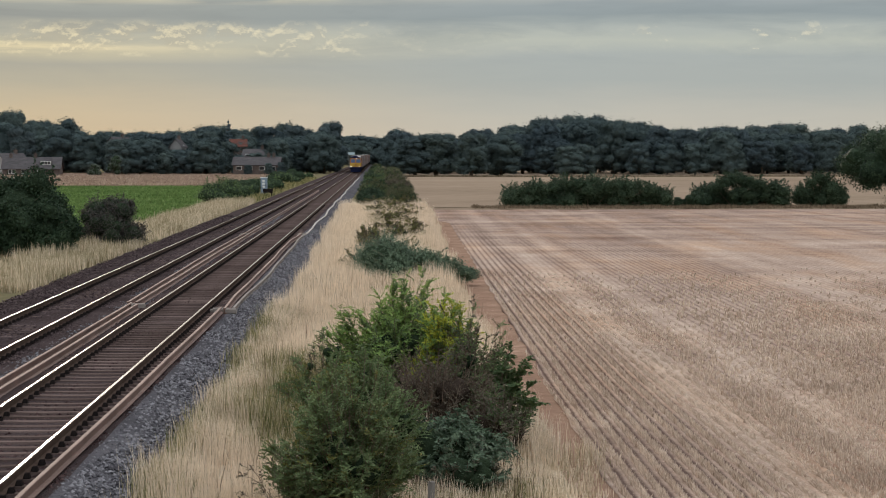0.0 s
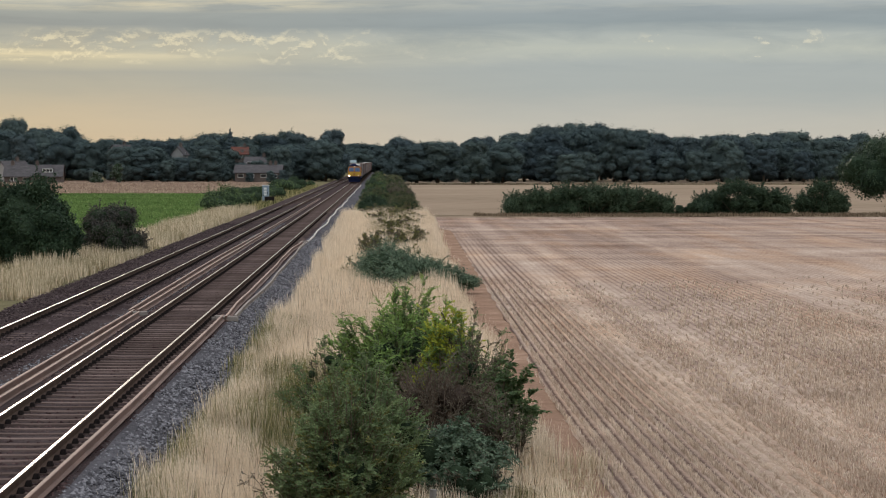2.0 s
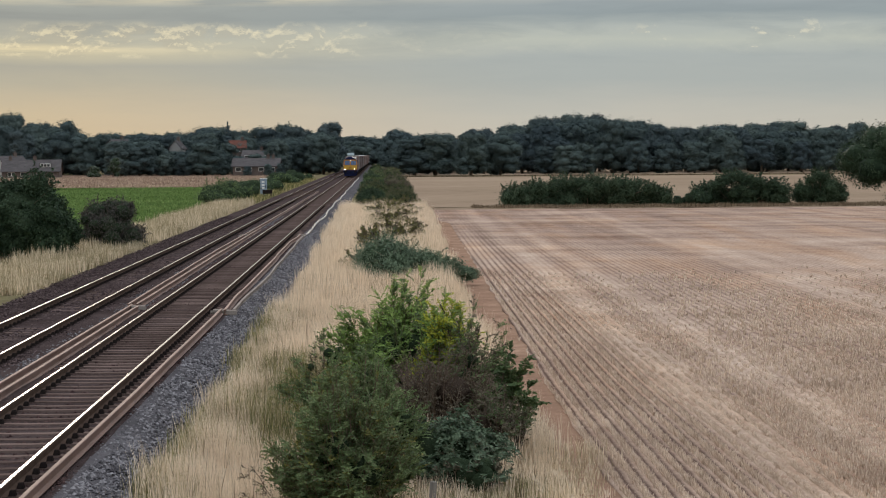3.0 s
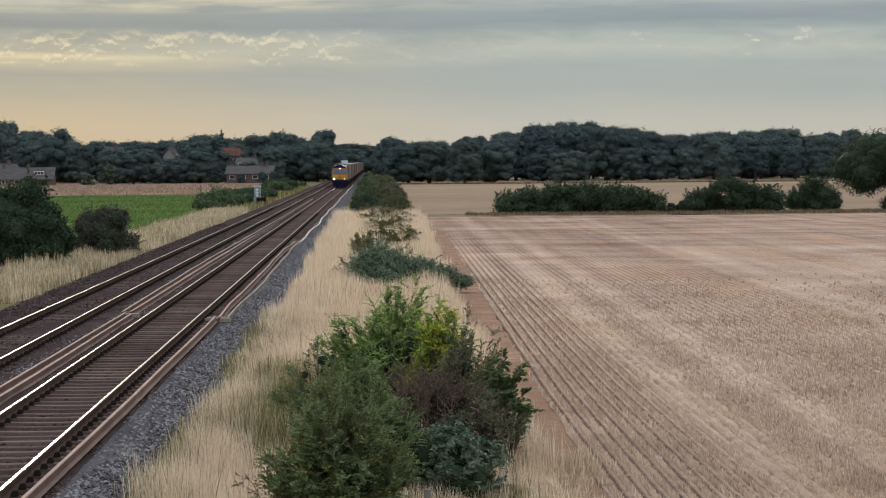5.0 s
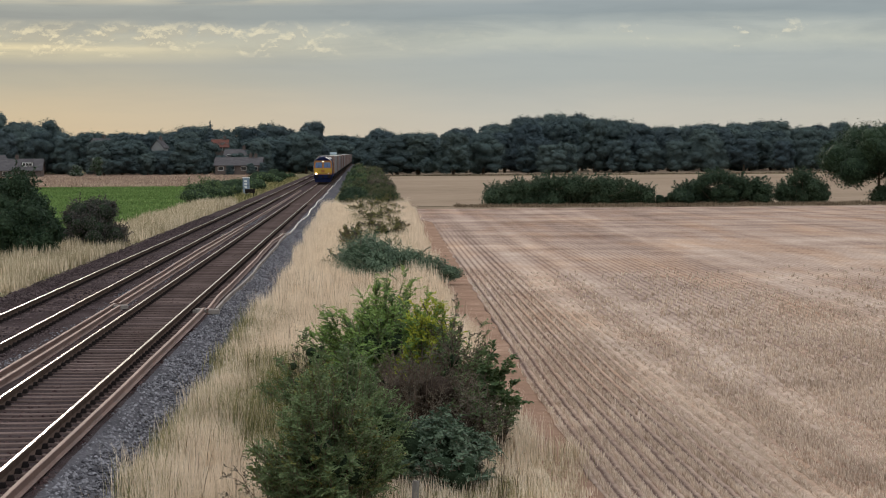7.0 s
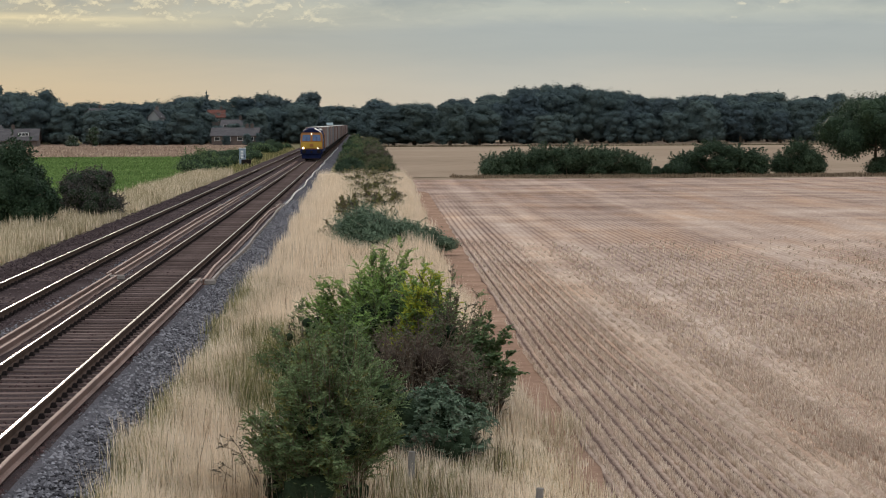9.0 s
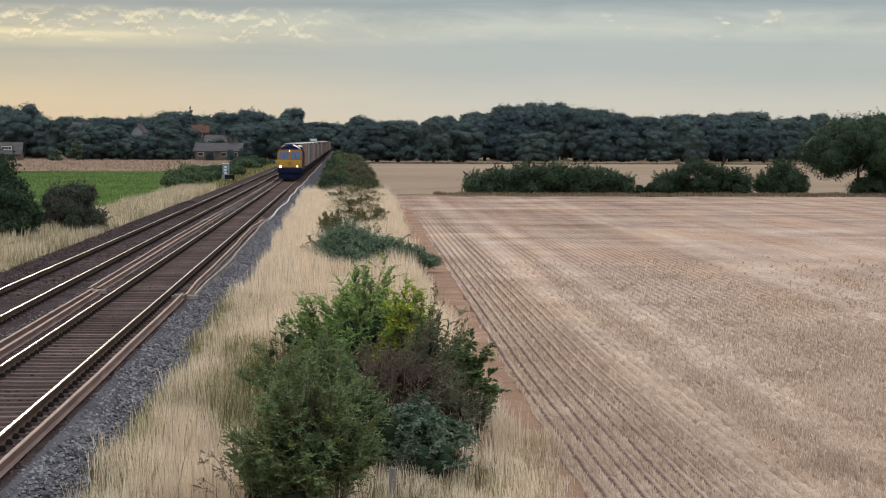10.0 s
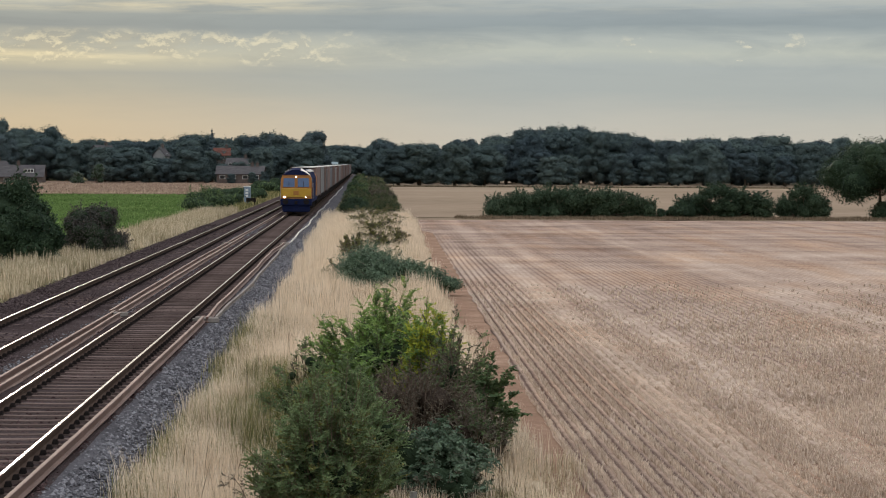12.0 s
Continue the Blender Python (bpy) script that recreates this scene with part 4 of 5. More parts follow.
bush("dull green bush at the field edge", lobes_for(6.0, 1.3, 0.0, 14, 92), M_LEAF_DARK, 4000, 0.10, 92, (-17.0, 231, GZ), sprigs=20)
bush("pale grey-green rounded shrub at the wood's edge", lobes_for(3.4, 2.4, 0.0, 12, 94), M_LEAF_PALE, 2500, 0.10, 94, (-64, 488, GZ), core_scale=0.88)
bush("tall pale grey-green shrub at the wood's edge", lobes_for(3.2, 4.8, 0.0, 14, 95), M_LEAF_PALE, 2500, 0.10, 95, (-59.6, 490, GZ), core_scale=0.88)
for k in range(7):
    bush("low green scrub beside the far track", lobes_for(4 + (k % 3), 1.2 + 0.3 * (k % 2), 0.0, 9, 100 + k), M_LEAF_HEDGE if k % 2 else M_LEAF_DARK, 2600, 0.10, 100 + k,
         (-15.6 - 1.0 * (k % 2), 215 + k * 34, GZ), group="scrub beyond the tracks", core_scale=0.88)


def grass(name, label, xs, ys, n, h, width, mat, seed, bend=0.35, parent=None, near=1.0, segs=2):
    """Upright bending blades in tufts; xs(y) gives the strip's limits."""
    rg = np.random.default_rng(seed)
    y = ys[0] + (ys[1] - ys[0]) * rg.uniform(0, 1, n) ** near
    lo, hi = xs(y)
    x = lo + (hi - lo) * rg.uniform(0, 1, n)
    x += 0.12 * np.sin(x * 9 + y * 3) + (rg.normal(0, 0.14, n) if segs == 2 else 0)
    y = y + 0.12 * np.sin(y * 8 + x * 4)
    if mat is M_GRASS_DRY:                                              # little of it under the shrubs
        shade = (((x > 0.1) & (x < 2.3) & (y > 28.5) & (y < 41)) | ((x > -1.9) & (x < -0.3) & (y > 31.5) & (y < 41.5)) | ((x > -1.2) & (x < 1.4) & (y > 24) & (y < 33)))
        ok = ~shade | (rg.uniform(0, 1, n) < 0.28)
        x, y, n = x[ok], y[ok], int(ok.sum())
    lift = 1 + 0.35 * np.sin(x * 1.9 + y * 0.7) * np.sin(y * 0.9 + 1)
    H = h * rg.uniform(0.55, 1.15, n) * lift
    H *= np.where((x > -1.7) & (x < 0.7) & (y < 26.2), 0.38, 1.0)      # worn low before the dark shrub
    H *= np.where((x > 0.0) & (y < 33), 0.55, 1.0)                     # and before the bramble
    a = rg.uniform(0, 6.28, n)
    W = width * rg.uniform(0.6, 1.3, n)
    dirs = np.stack([np.cos(a), np.sin(a)], -1)
    side = np.stack([-np.sin(a), np.cos(a)], -1)
    k = bend * rg.uniform(0.1, 1.0, n) * H
    base = np.stack([x, y, np.full(n, GZ - 0.03)], -1)

    def at(f, wf, s):
        P = base.copy()
        P[:, :2] += dirs * (k * f * f)[:, None] + side * (W * wf * s)[:, None]
        P[:, 2] += H * f * (1 - 0.18 * f * bend)
        return P
    if segs == 2:
        V = np.stack([at(0, 1, -0.5), at(0, 1, 0.5), at(0.55, 0.8, 0.5), at(0.55, 0.8, -0.5), at(1, 0.1, 0)], 1).reshape(-1, 3)
        i = np.arange(n) * 5
        F = np.stack([i, i + 1, i + 2, i + 3], -1).tolist() + np.stack([i + 3, i + 2, i + 4], -1).tolist()
    else:
        V = np.stack([at(0, 1, -0.5), at(0, 1, 0.5), at(1, 0.3, 0)], 1).reshape(-1, 3)
        F = np.arange(n * 3).reshape(n, 3).tolist()
    return tagged(raw(name, V, F, mat), label, "grass", kind="stuff")


grass("dry_grass", "tall pale dry grass on the railway bank", lambda y: (-2.82 + 0.15 * np.sin(y * 0.6) + 0.12 * np.sin(y * 1.7), 2.3 + 0.25 * np.sin(y * 0.4)), (20, 62), 190000, 0.80, 0.009, M_GRASS_DRY, 201, near=1.3)
grass("dry_grass", "pale dry grass on the railway bank", lambda y: (-2.78 - 0.005 * (y - 60) + 0.15 * np.sin(y * 0.3), np.clip(2.4 + 0.013 * (y - 60), 2.4, 3.9) + 0.2 * np.sin(y * 0.3)), (60, 190), 130000, 0.80, 0.022, M_GRASS_DRY, 202, near=1.4, segs=1)
grass("green_grass", "olive-green grass at the foot of the shrubs", lambda y: (-1.75 + 0.25 * np.sin(y * 1.1), -0.45 + 0.2 * np.sin(y * 0.9)), (32.5, 42.5), 14000, 0.55, 0.014, M_GRASS_GREEN, 231)
grass("dry_grass", "pale dry grass beyond the far track", lambda y: (-16.0 + 0 * y, -12.0 + 0.4 * np.sin(y * 0.2)), (75, 215), 44000, 0.65, 0.035, M_GRASS_DULL, 203, near=1.2, segs=1)
grass("dry_grass", "thin dry grass at the field edge", lambda y: (1.4 + 0 * y, 3.1 + 0.25 * np.sin(y * 0.8)), (20, 34), 9000, 0.42, 0.010, M_GRASS_DRY, 204, near=1.3)
grass("dry_weeds", "thin grey-brown weeds at the field edge", lambda y: (0.9 + 0 * y, 3.0 + 0.2 * np.sin(y * 0.8)), (22, 34), 6000, 0.45, 0.010, M_GRASS_DULL, 215)
grass("green_grass", "green grass tufts at the ballast edge", lambda y: (-3.05 + 0.1 * np.sin(y), -2.35 + 0.35 * np.sin(y * 0.35)), (20, 62), 22000, 0.62, 0.012, M_GRASS_GREEN, 205)
grass("green_grass", "green grass growing among the shrubs", lambda y: (-2.2 + 0.3 * np.sin(y), -0.7 + 0 * y), (32, 44), 14000, 0.85, 0.012, M_GRASS_GREEN, 206)
grass("green_grass", "green weeds between the scrub", lambda y: (-1.0 + 0 * y, 2.2 + 0 * y), (96, 206), 20000, 0.6, 0.045, M_GRASS_GREEN, 207, segs=1)
grass("dry_weeds", "brown weeds along the hedge bottom", lambda y: (8.0 + 0 * y, 60.0 + 0 * y), (188.0, 196.0), 16000, 0.30, 0.06, M_WEED, 208, segs=1)


grass("dry_weeds", "dark weedy bank at the far edge of the field", lambda y: (4 + 0 * y, 135 + 0 * y), (452, 455), 7000, 0.35, 0.16, M_WEED, 209, segs=1)
grass("green_grass", "green and brown weeds beyond the far track", lambda y: (-15.8 + 0 * y, -12.4 + 0 * y), (215, 420), 6000, 0.5, 0.09, M_GRASS_GREEN, 210, segs=1)


grass("crop_leaves", "low leafy green crop standing in the field", lambda y: (-0.19 * y - 8 + 0 * y, -16 + 0 * y), (133, 327), 42000, 0.20, 0.16, M_CROPLEAF, 211, segs=1, bend=0.8)
grass("dry_tufts", "tufts of pinkish dry grass in the pasture", lambda y: (-0.2 * y + 0 * y, -15 + 0 * y), (329, 500), 22000, 0.3, 0.16, M_TUFT, 212, segs=1, bend=0.6)
grass("green_grass", "dull green undergrowth before the bramble", lambda y: (0.3 + 0 * y, 2.0 + 0 * y), (24, 31.5), 20000, 0.45, 0.011, M_GRASS_GREEN, 213)
grass("seed_stalks", "thin brown seed stalks over the dry grass", lambda y: (-2.6 + 0 * y, 2.2 + 0 * y), (20, 75), 6000, 1.0, 0.010, M_WEED, 214, near=1.3)


def stubble(name, y0, y1, n, seed, h=0.095):
    """Cut straw standing in tufts along the drilled rows, thinning with distance."""
    rg = np.random.default_rng(seed)
    each = 7
    y = y0 * (y1 / y0) ** rg.uniform(0, 1, n)
    x = 2.75 + rg.uniform(0, 1, n) * (y * 0.262 - 1.6)
    flat = np.clip((np.interp(x, [p for p, _ in BANDS], [v for _, v in BANDS]) - 0.4) * 1.8, 0, 1)
    inner = np.clip((x - 5.2) / 3.0, 0, 1)
    x = np.round(x / ROW) * ROW + rg.normal(0, 1, n) * (0.012 + 0.05 * inner) + 0.27 + 0.008 * np.maximum(y - 45, 0)
    patchy = 0.5 + 0.5 * np.sin(x * 0.9 + 1.7 * np.sin(y * 0.11)) * np.sin(y * 0.23 + x * 0.4)
    ok = (x > field_edge(y) + rg.normal(0, 0.05, n)) & (rg.uniform(0, 1, n) < np.clip((90 - y) / 42, 0, 1))
    ok &= rg.uniform(0, 1, n) > flat * 0.6 + inner * (0.18 + 0.55 * (1 - patchy))
    x, y, flat = x[ok], y[ok], flat[ok]
    n = len(x) * each
    tall = np.repeat(rg.uniform(0.6, 1.3, len(x)), each)
    x, y, flat = (np.repeat(v, each) for v in (x, y, flat))
    x = x + rg.normal(0, 0.014, n)
    y = y + rg.normal(0, 0.045, n)
    a = rg.uniform(0, 6.28, n)
    H = h * tall * rg.uniform(0.6, 1.2, n) * (1 - 0.6 * flat)
    b = np.stack([x, y, np.full(n, GZ)], -1)
    s = np.stack([np.cos(a), np.sin(a), 0 * a], -1) * (0.006 * (y / 35) * rg.uniform(0.6, 1.4, n))[:, None]
    lean = 0.014 + 0.09 * flat
    tip = np.stack([rg.normal(0, 1, n) * lean, rg.normal(0, 1, n) * 0.05, H], -1)
    V = np.stack([b - s, b + s, b + tip + s * 0.6, b + tip - s * 0.6], 1).reshape(-1, 3)
    return tagged(raw(name, V, np.arange(n * 4).reshape(n, 4), M_STRAW), "short cut straw standing in rows", "stubble", kind="stuff")


stubble("stubble", 22, 150, 75000, 301)

# ---- hedges and trees across the field ----
HEDGE_Y = 196.0
def hedge(label, x0, x1, h, seed):
    lobes = []
    rg = np.random.default_rng(seed)
    n = int((x1 - x0) / 0.75)
    for i in range(n):
        u = (i + 0.5) / n
        e = math.sin(math.pi * min(max(u, 0.06), 0.94)) ** 0.35
        for lev in (0.18, 0.45, 0.74):
            r = rg.uniform(0.62, 0.95) * min(1.0, h / 2.2)
            lobes.append((((u - 0.5) * (x1 - x0), rg.normal(0, 0.5), h * lev * (e if lev > 0.4 else 1) * rg.uniform(0.78, 1.2)), (r, r * 1.1, r * 0.85)))
    return bush(label, lobes, M_LEAF_HEDGE, int(2400 * (x1 - x0)), 0.075, seed, ((x0 + x1) / 2, HEDGE_Y, GZ), name="hedge", category="hedge", sprigs=int(22 * (x1 - x0)), group="hedges across the field", core_scale=0.68)


hedge("long dark green hawthorn hedge with an uneven top", 11.2, 25.9, 2.7, 401)
hedge("rounded dark green hedge between two fields", 28.2, 36.6, 2.75, 402)
hedge("dark green hedge tree with open lower stems", 37.6, 41.8, 3.1, 403)
hedge("low brown-green hedge bottom of thin growth", 25.5, 28.8, 0.9, 404)
hedge("low hedge growth beside the tree", 46.5, 60, 2.4, 405)
oak = tree("broad dark green oak at the field boundary", 7.1, 9.8, 1.9, 410, M_LEAF_LAUREL, 34000, 0.09, 44)
oak.matrix_basis = pose(46.9, 197, GZ)

# woodland: a few kinds of tree, set out in rows
KINDS = []
for k in range(5):
    t = tree("dark green broadleaf tree of the distant wood", 12, 9.6 - k * 0.5, -0.3, 500 + k, M_LEAF_WOOD_HAZE, 13000, 0.19, 40 + k, core=0.95)
    KINDS.append(t)
for k in range(2):
    KINDS.append(tree("dark pine of the distant wood", 12, 7.2, 1.2, 510 + k, M_LEAF_PINE_HAZE, 11000, 0.19, 34, core=0.95))
SPRUCE = tree("narrow dark conifer above the village trees", 12, 9.0, 1.0, 520, M_LEAF_PINE_HAZE, 2600, 0.26, 14, conifer=True)
KINDS_USED = set()


def plant(kind, x, y, h, turn, group, wide=1.0):
    s = h / 10.9
    m = pose(x, y, GZ, 0, 0, turn)
    if kind not in KINDS_USED:
        KINDS_USED.add(kind)
        kind.scale = (1, 1, 1)
        ob = kind
    else:
        ob = copy_thing(kind, m)
    ob.matrix_basis = m @ Matrix.Diagonal((s * wide, s * wide, s, 1))
    ob["group"] = group
    return ob


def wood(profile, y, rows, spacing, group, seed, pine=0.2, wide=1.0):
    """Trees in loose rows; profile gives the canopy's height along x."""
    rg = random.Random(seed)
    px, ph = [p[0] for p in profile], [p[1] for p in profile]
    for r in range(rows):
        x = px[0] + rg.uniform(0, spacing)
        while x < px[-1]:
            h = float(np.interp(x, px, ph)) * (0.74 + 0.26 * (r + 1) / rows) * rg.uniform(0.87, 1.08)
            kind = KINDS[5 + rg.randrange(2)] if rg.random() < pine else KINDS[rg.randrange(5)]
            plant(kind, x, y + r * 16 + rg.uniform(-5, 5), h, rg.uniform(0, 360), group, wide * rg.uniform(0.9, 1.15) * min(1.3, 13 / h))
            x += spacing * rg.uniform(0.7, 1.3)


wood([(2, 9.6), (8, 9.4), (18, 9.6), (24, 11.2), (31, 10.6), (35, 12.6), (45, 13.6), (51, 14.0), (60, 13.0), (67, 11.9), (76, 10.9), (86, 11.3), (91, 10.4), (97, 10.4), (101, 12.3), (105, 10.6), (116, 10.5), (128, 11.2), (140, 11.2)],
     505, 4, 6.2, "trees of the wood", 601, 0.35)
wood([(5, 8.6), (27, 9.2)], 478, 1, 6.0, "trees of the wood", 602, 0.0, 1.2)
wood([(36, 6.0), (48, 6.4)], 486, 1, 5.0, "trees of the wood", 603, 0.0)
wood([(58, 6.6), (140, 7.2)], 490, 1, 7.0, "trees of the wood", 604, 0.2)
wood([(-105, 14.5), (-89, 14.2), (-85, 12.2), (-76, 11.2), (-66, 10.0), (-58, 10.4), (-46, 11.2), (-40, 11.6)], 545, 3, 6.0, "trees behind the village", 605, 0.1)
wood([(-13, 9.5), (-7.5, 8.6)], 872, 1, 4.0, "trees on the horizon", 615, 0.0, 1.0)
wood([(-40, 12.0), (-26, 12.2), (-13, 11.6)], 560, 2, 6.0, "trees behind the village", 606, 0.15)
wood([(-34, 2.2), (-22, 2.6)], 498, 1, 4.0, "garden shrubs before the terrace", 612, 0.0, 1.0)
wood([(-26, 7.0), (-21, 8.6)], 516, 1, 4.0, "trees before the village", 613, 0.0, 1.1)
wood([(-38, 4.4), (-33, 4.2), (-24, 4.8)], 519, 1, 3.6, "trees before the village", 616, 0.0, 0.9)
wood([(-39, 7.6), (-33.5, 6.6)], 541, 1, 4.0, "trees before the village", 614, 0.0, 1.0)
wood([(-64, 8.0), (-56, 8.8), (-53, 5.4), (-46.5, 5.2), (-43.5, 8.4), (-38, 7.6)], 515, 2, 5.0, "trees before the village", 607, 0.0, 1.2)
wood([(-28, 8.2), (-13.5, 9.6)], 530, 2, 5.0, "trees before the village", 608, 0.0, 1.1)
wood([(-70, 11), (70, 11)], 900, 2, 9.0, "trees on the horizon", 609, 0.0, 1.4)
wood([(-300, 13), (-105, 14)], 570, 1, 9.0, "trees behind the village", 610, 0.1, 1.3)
for x, y, h in ((-38.8, 555, 11.6), (-24.6, 565, 11.2), (-20.5, 560, 10.6), (4.5, 540, 9.0)):
    plant(SPRUCE, x, y, h, x * 7, "conifers")

# ---- village ----
M_BRICK = material("dull_brown_brick", [(0.085, 0.068, 0.06), (0.135, 0.108, 0.096), (0.19, 0.155, 0.14)], 1.0, 14, 0.9)
M_RENDER = material("pale_rendered_wall", [(0.24, 0.235, 0.225), (0.33, 0.32, 0.31), (0.42, 0.41, 0.40)], 0.8, 10, 0.9)
M_ROOF = material("grey_brown_roof_tiles", [(0.055, 0.05, 0.052), (0.09, 0.083, 0.085), (0.14, 0.13, 0.13)], 0.8, 8, 0.85, stretch=(1, 1, 4))
M_ROOF_RED = material("red_roof_tiles", [(0.091, 0.041, 0.034), (0.133, 0.060, 0.048), (0.175, 0.086, 0.070)], 0.8, 8, 0.85, stretch=(1, 1, 4))
M_PAINT = material("white_paint", [(0.68, 0.68, 0.66), (0.8, 0.8, 0.78)], 2, 20, 0.5)
M_GLASS = material("dark_window_glass", [(0.02, 0.025, 0.03), (0.05, 0.055, 0.06)], 0.5, 3, 0.08)


def house(label, x, y, w, d, eave, ridge, turn, wall, roof, windows, chimneys=((0.3,),), dormer=None, base=GZ, group="houses of the village"):
    """Pitched-roof house: ridge along its width."""
    e = empty("house", label, "house", (x, y, base), turn, group)
    bm = bmesh.new()
    hw, hd, t = w / 2, d / 2, 0.3
    box(bm, -hw, hw, -hd, hd, 0, eave)
    for s in (-1, 1):
        a = [bm.verts.new((s * (hw - 0.001), -hd, eave)), bm.verts.new((s * (hw - 0.001), hd, eave)), bm.verts.new((s * (hw - 0.001), 0, ridge))]
        b = [bm.verts.new((s * (hw - t), -hd, eave)), bm.verts.new((s * (hw - t), hd, eave)), bm.verts.new((s * (hw - t), 0, ridge))]
        bm.faces.new(a), bm.faces.new(b)
        for i in range(3):
            bm.faces.new((a[i], a[(i + 1) % 3], b[(i + 1) % 3], b[i]))
    part("wall", bm, wall, e)
    bm = bmesh.new()
    o, th = 0.35, 0.16
    k = (ridge - eave) / hd
    for s in (-1, 1):
        P = [(-hw - o, s * (hd + o), eave - k * o), (hw + o, s * (hd + o), eave - k * o), (hw + o, 0, ridge), (-hw - o, 0, ridge)]
        lo = [bm.verts.new((a, b, c + 0.02)) for a, b, c in P]
        hi = [bm.verts.new((a, b, c + th)) for a, b, c in P]
        bm.faces.new(lo), bm.faces.new(hi)
        for i in range(4):
            bm.faces.new((lo[i], lo[(i + 1) % 4], hi[(i + 1) % 4], hi[i]))
    bmesh.ops.recalc_face_normals(bm, faces=bm.faces)
    rf = part("roof", bm, roof, e)
    for (u,) in chimneys:
        bm = boxed(u * w - 0.35, u * w + 0.35, -0.3, 0.3, ridge - 0.5, ridge + 0.9)
        box(bm, u * w - 0.42, u * w + 0.42, -0.37, 0.37, ridge + 0.75, ridge + 0.87)
        tube(bm, (u * w, 0, ridge + 0.85), (u * w, 0, ridge + 1.2), 0.13, 0.11, 8)
        part("chimney", bm, M_BRICK, rf, "brick chimney stack")
    for wx, wz, ww, wh in windows:
        wn = part("window", boxed(wx - ww / 2, wx + ww / 2, -hd - 0.05, -hd + 0.02, wz, wz + wh), M_PAINT, e, "white-framed window")
        n = max(1, round(ww / 0.9))
        for i in range(n):
            a = wx - ww / 2 + ww * i / n
            part("pane", boxed(a + 0.07, a + ww / n - 0.07, -hd - 0.07, -hd - 0.03, wz + 0.08, wz + wh - 0.08), M_GLASS, wn)
    if dormer:
        dx, dw, dz, dh = dormer
        y0 = -hd * (1 - (dz - eave) / (ridge - eave))
        dm = part("dormer", boxed(dx - dw / 2, dx + dw / 2, y0 - 0.1, y0 + 1.6, dz, dz + dh), M_ROOF, e, "flat-roofed dormer")
        part("window_frame", boxed(dx - dw / 2 + 0.15, dx + dw / 2 - 0.15, y0 - 0.16, y0 - 0.06, dz + 0.15, dz + dh - 0.12), M_PAINT, dm, "white window frame")
        for i in range(3):
            a = dx - dw / 2 + 0.25 + i * (dw - 0.5) / 3
            part("pane", boxed(a + 0.05, a + (dw - 0.5) / 3 - 0.05, y0 - 0.19, y0 - 0.13, dz + 0.28, dz + dh - 0.24), M_GLASS, dm)
    return e


house("brick bungalow with a brown tiled roof and flat dormer", -78.3, 492, 12.6, 7.5, 1.5, 3.9, 3, M_BRICK, M_ROOF,
      [(-4.2, 0.4, 1.6, 0.9), (-1.6, 0.4, 1.2, 0.9), (2.2, 0.4, 1.6, 0.9)], ((-0.38,), (0.05,)), dormer=(3.2, 2.6, 2.2, 1.1))
house("pale gabled house behind the bungalow", -86.5, 512, 6, 6, 2.6, 4.8, 40, M_RENDER, M_ROOF, [(0, 1.2, 1.4, 1.0)], ((0.2,),))
house("terrace of brick houses with a long tiled roof", -28.8, 508, 10.6, 7.0, 2.2, 3.9, -2, M_BRICK, M_ROOF,
      [(-4.0, 1.0, 1.3, 0.9), (-1.5, 1.0, 1.3, 0.9), (1.3, 1.0, 1.3, 0.9), (3.8, 1.0, 1.3, 0.9)], ((0.25,), (0.36,)))
house("brick house with a grey roof among trees", -29.6, 530, 7.2, 7.0, 4.1, 5.8, -4, M_BRICK, M_ROOF, [(-2.4, 3.8, 1.2, 0.9), (0.2, 3.8, 1.2, 0.9), (2.6, 3.8, 1.2, 0.9)], ((0.4,), (0.1,)))
house("house with a red tiled roof among trees", -35.7, 546, 3.8, 6, 6.6, 8.3, 4, M_BRICK, M_ROOF_RED, [(0, 5.6, 1.2, 0.9)], ((0.3,),))
house("white gabled house half hidden by trees", -49.8, 536, 3.4, 3.0, 6.6, 8.3, 75, M_RENDER, M_ROOF, [(0, 6.0, 1.0, 0.9)], ((0.2,),))
house("small pale gabled house half hidden by trees", -66.5, 556, 6.0, 5, 6.6, 8.9, 55, M_RENDER, M_ROOF, [(0, 5.8, 1.2, 1.0)], ((0.2,),))


# ---- lineside things ----
M_CABINET = material("pale_blue_grey_paint", [(0.180, 0.235, 0.298), (0.230, 0.291, 0.360), (0.275, 0.336, 0.403)], 1.5, 15, 0.5)


def cabinet():
    e = empty("equipment_cabinet", "pale blue-grey lineside cabinet on a concrete base", "cabinet", (-13.6, 253, GZ), 0)
    part("base", boxed(-0.5, 0.5, -0.4, 0.4, 0, 0.2, bevel=0.02), M_GREY_PALE, e, "concrete base")
    part("body", boxed(-0.38, 0.38, -0.3, 0.3, 0.2, 2.0, bevel=0.02), M_CABINET, e)
    d = part("door", boxed(-0.34, 0.34, -0.33, -0.302, 0.28, 1.92, bevel=0.008), M_CABINET, e)
    part("handle", boxed(0.2, 0.26, -0.37, -0.331, 1.0, 1.25), M_CLIP, d, "black handle")
    for k in range(3):
        part("notice", boxed(-0.2, 0.12, -0.337, -0.331, 0.85 + k * 0.34, 1.08 + k * 0.34), M_PAINT, d, "white notice plate with plain bars")
    part("cap", boxed(-0.43, 0.43, -0.36, 0.36, 2.0, 2.08, bevel=0.02), M_PAINT, e, "white cap")


cabinet()


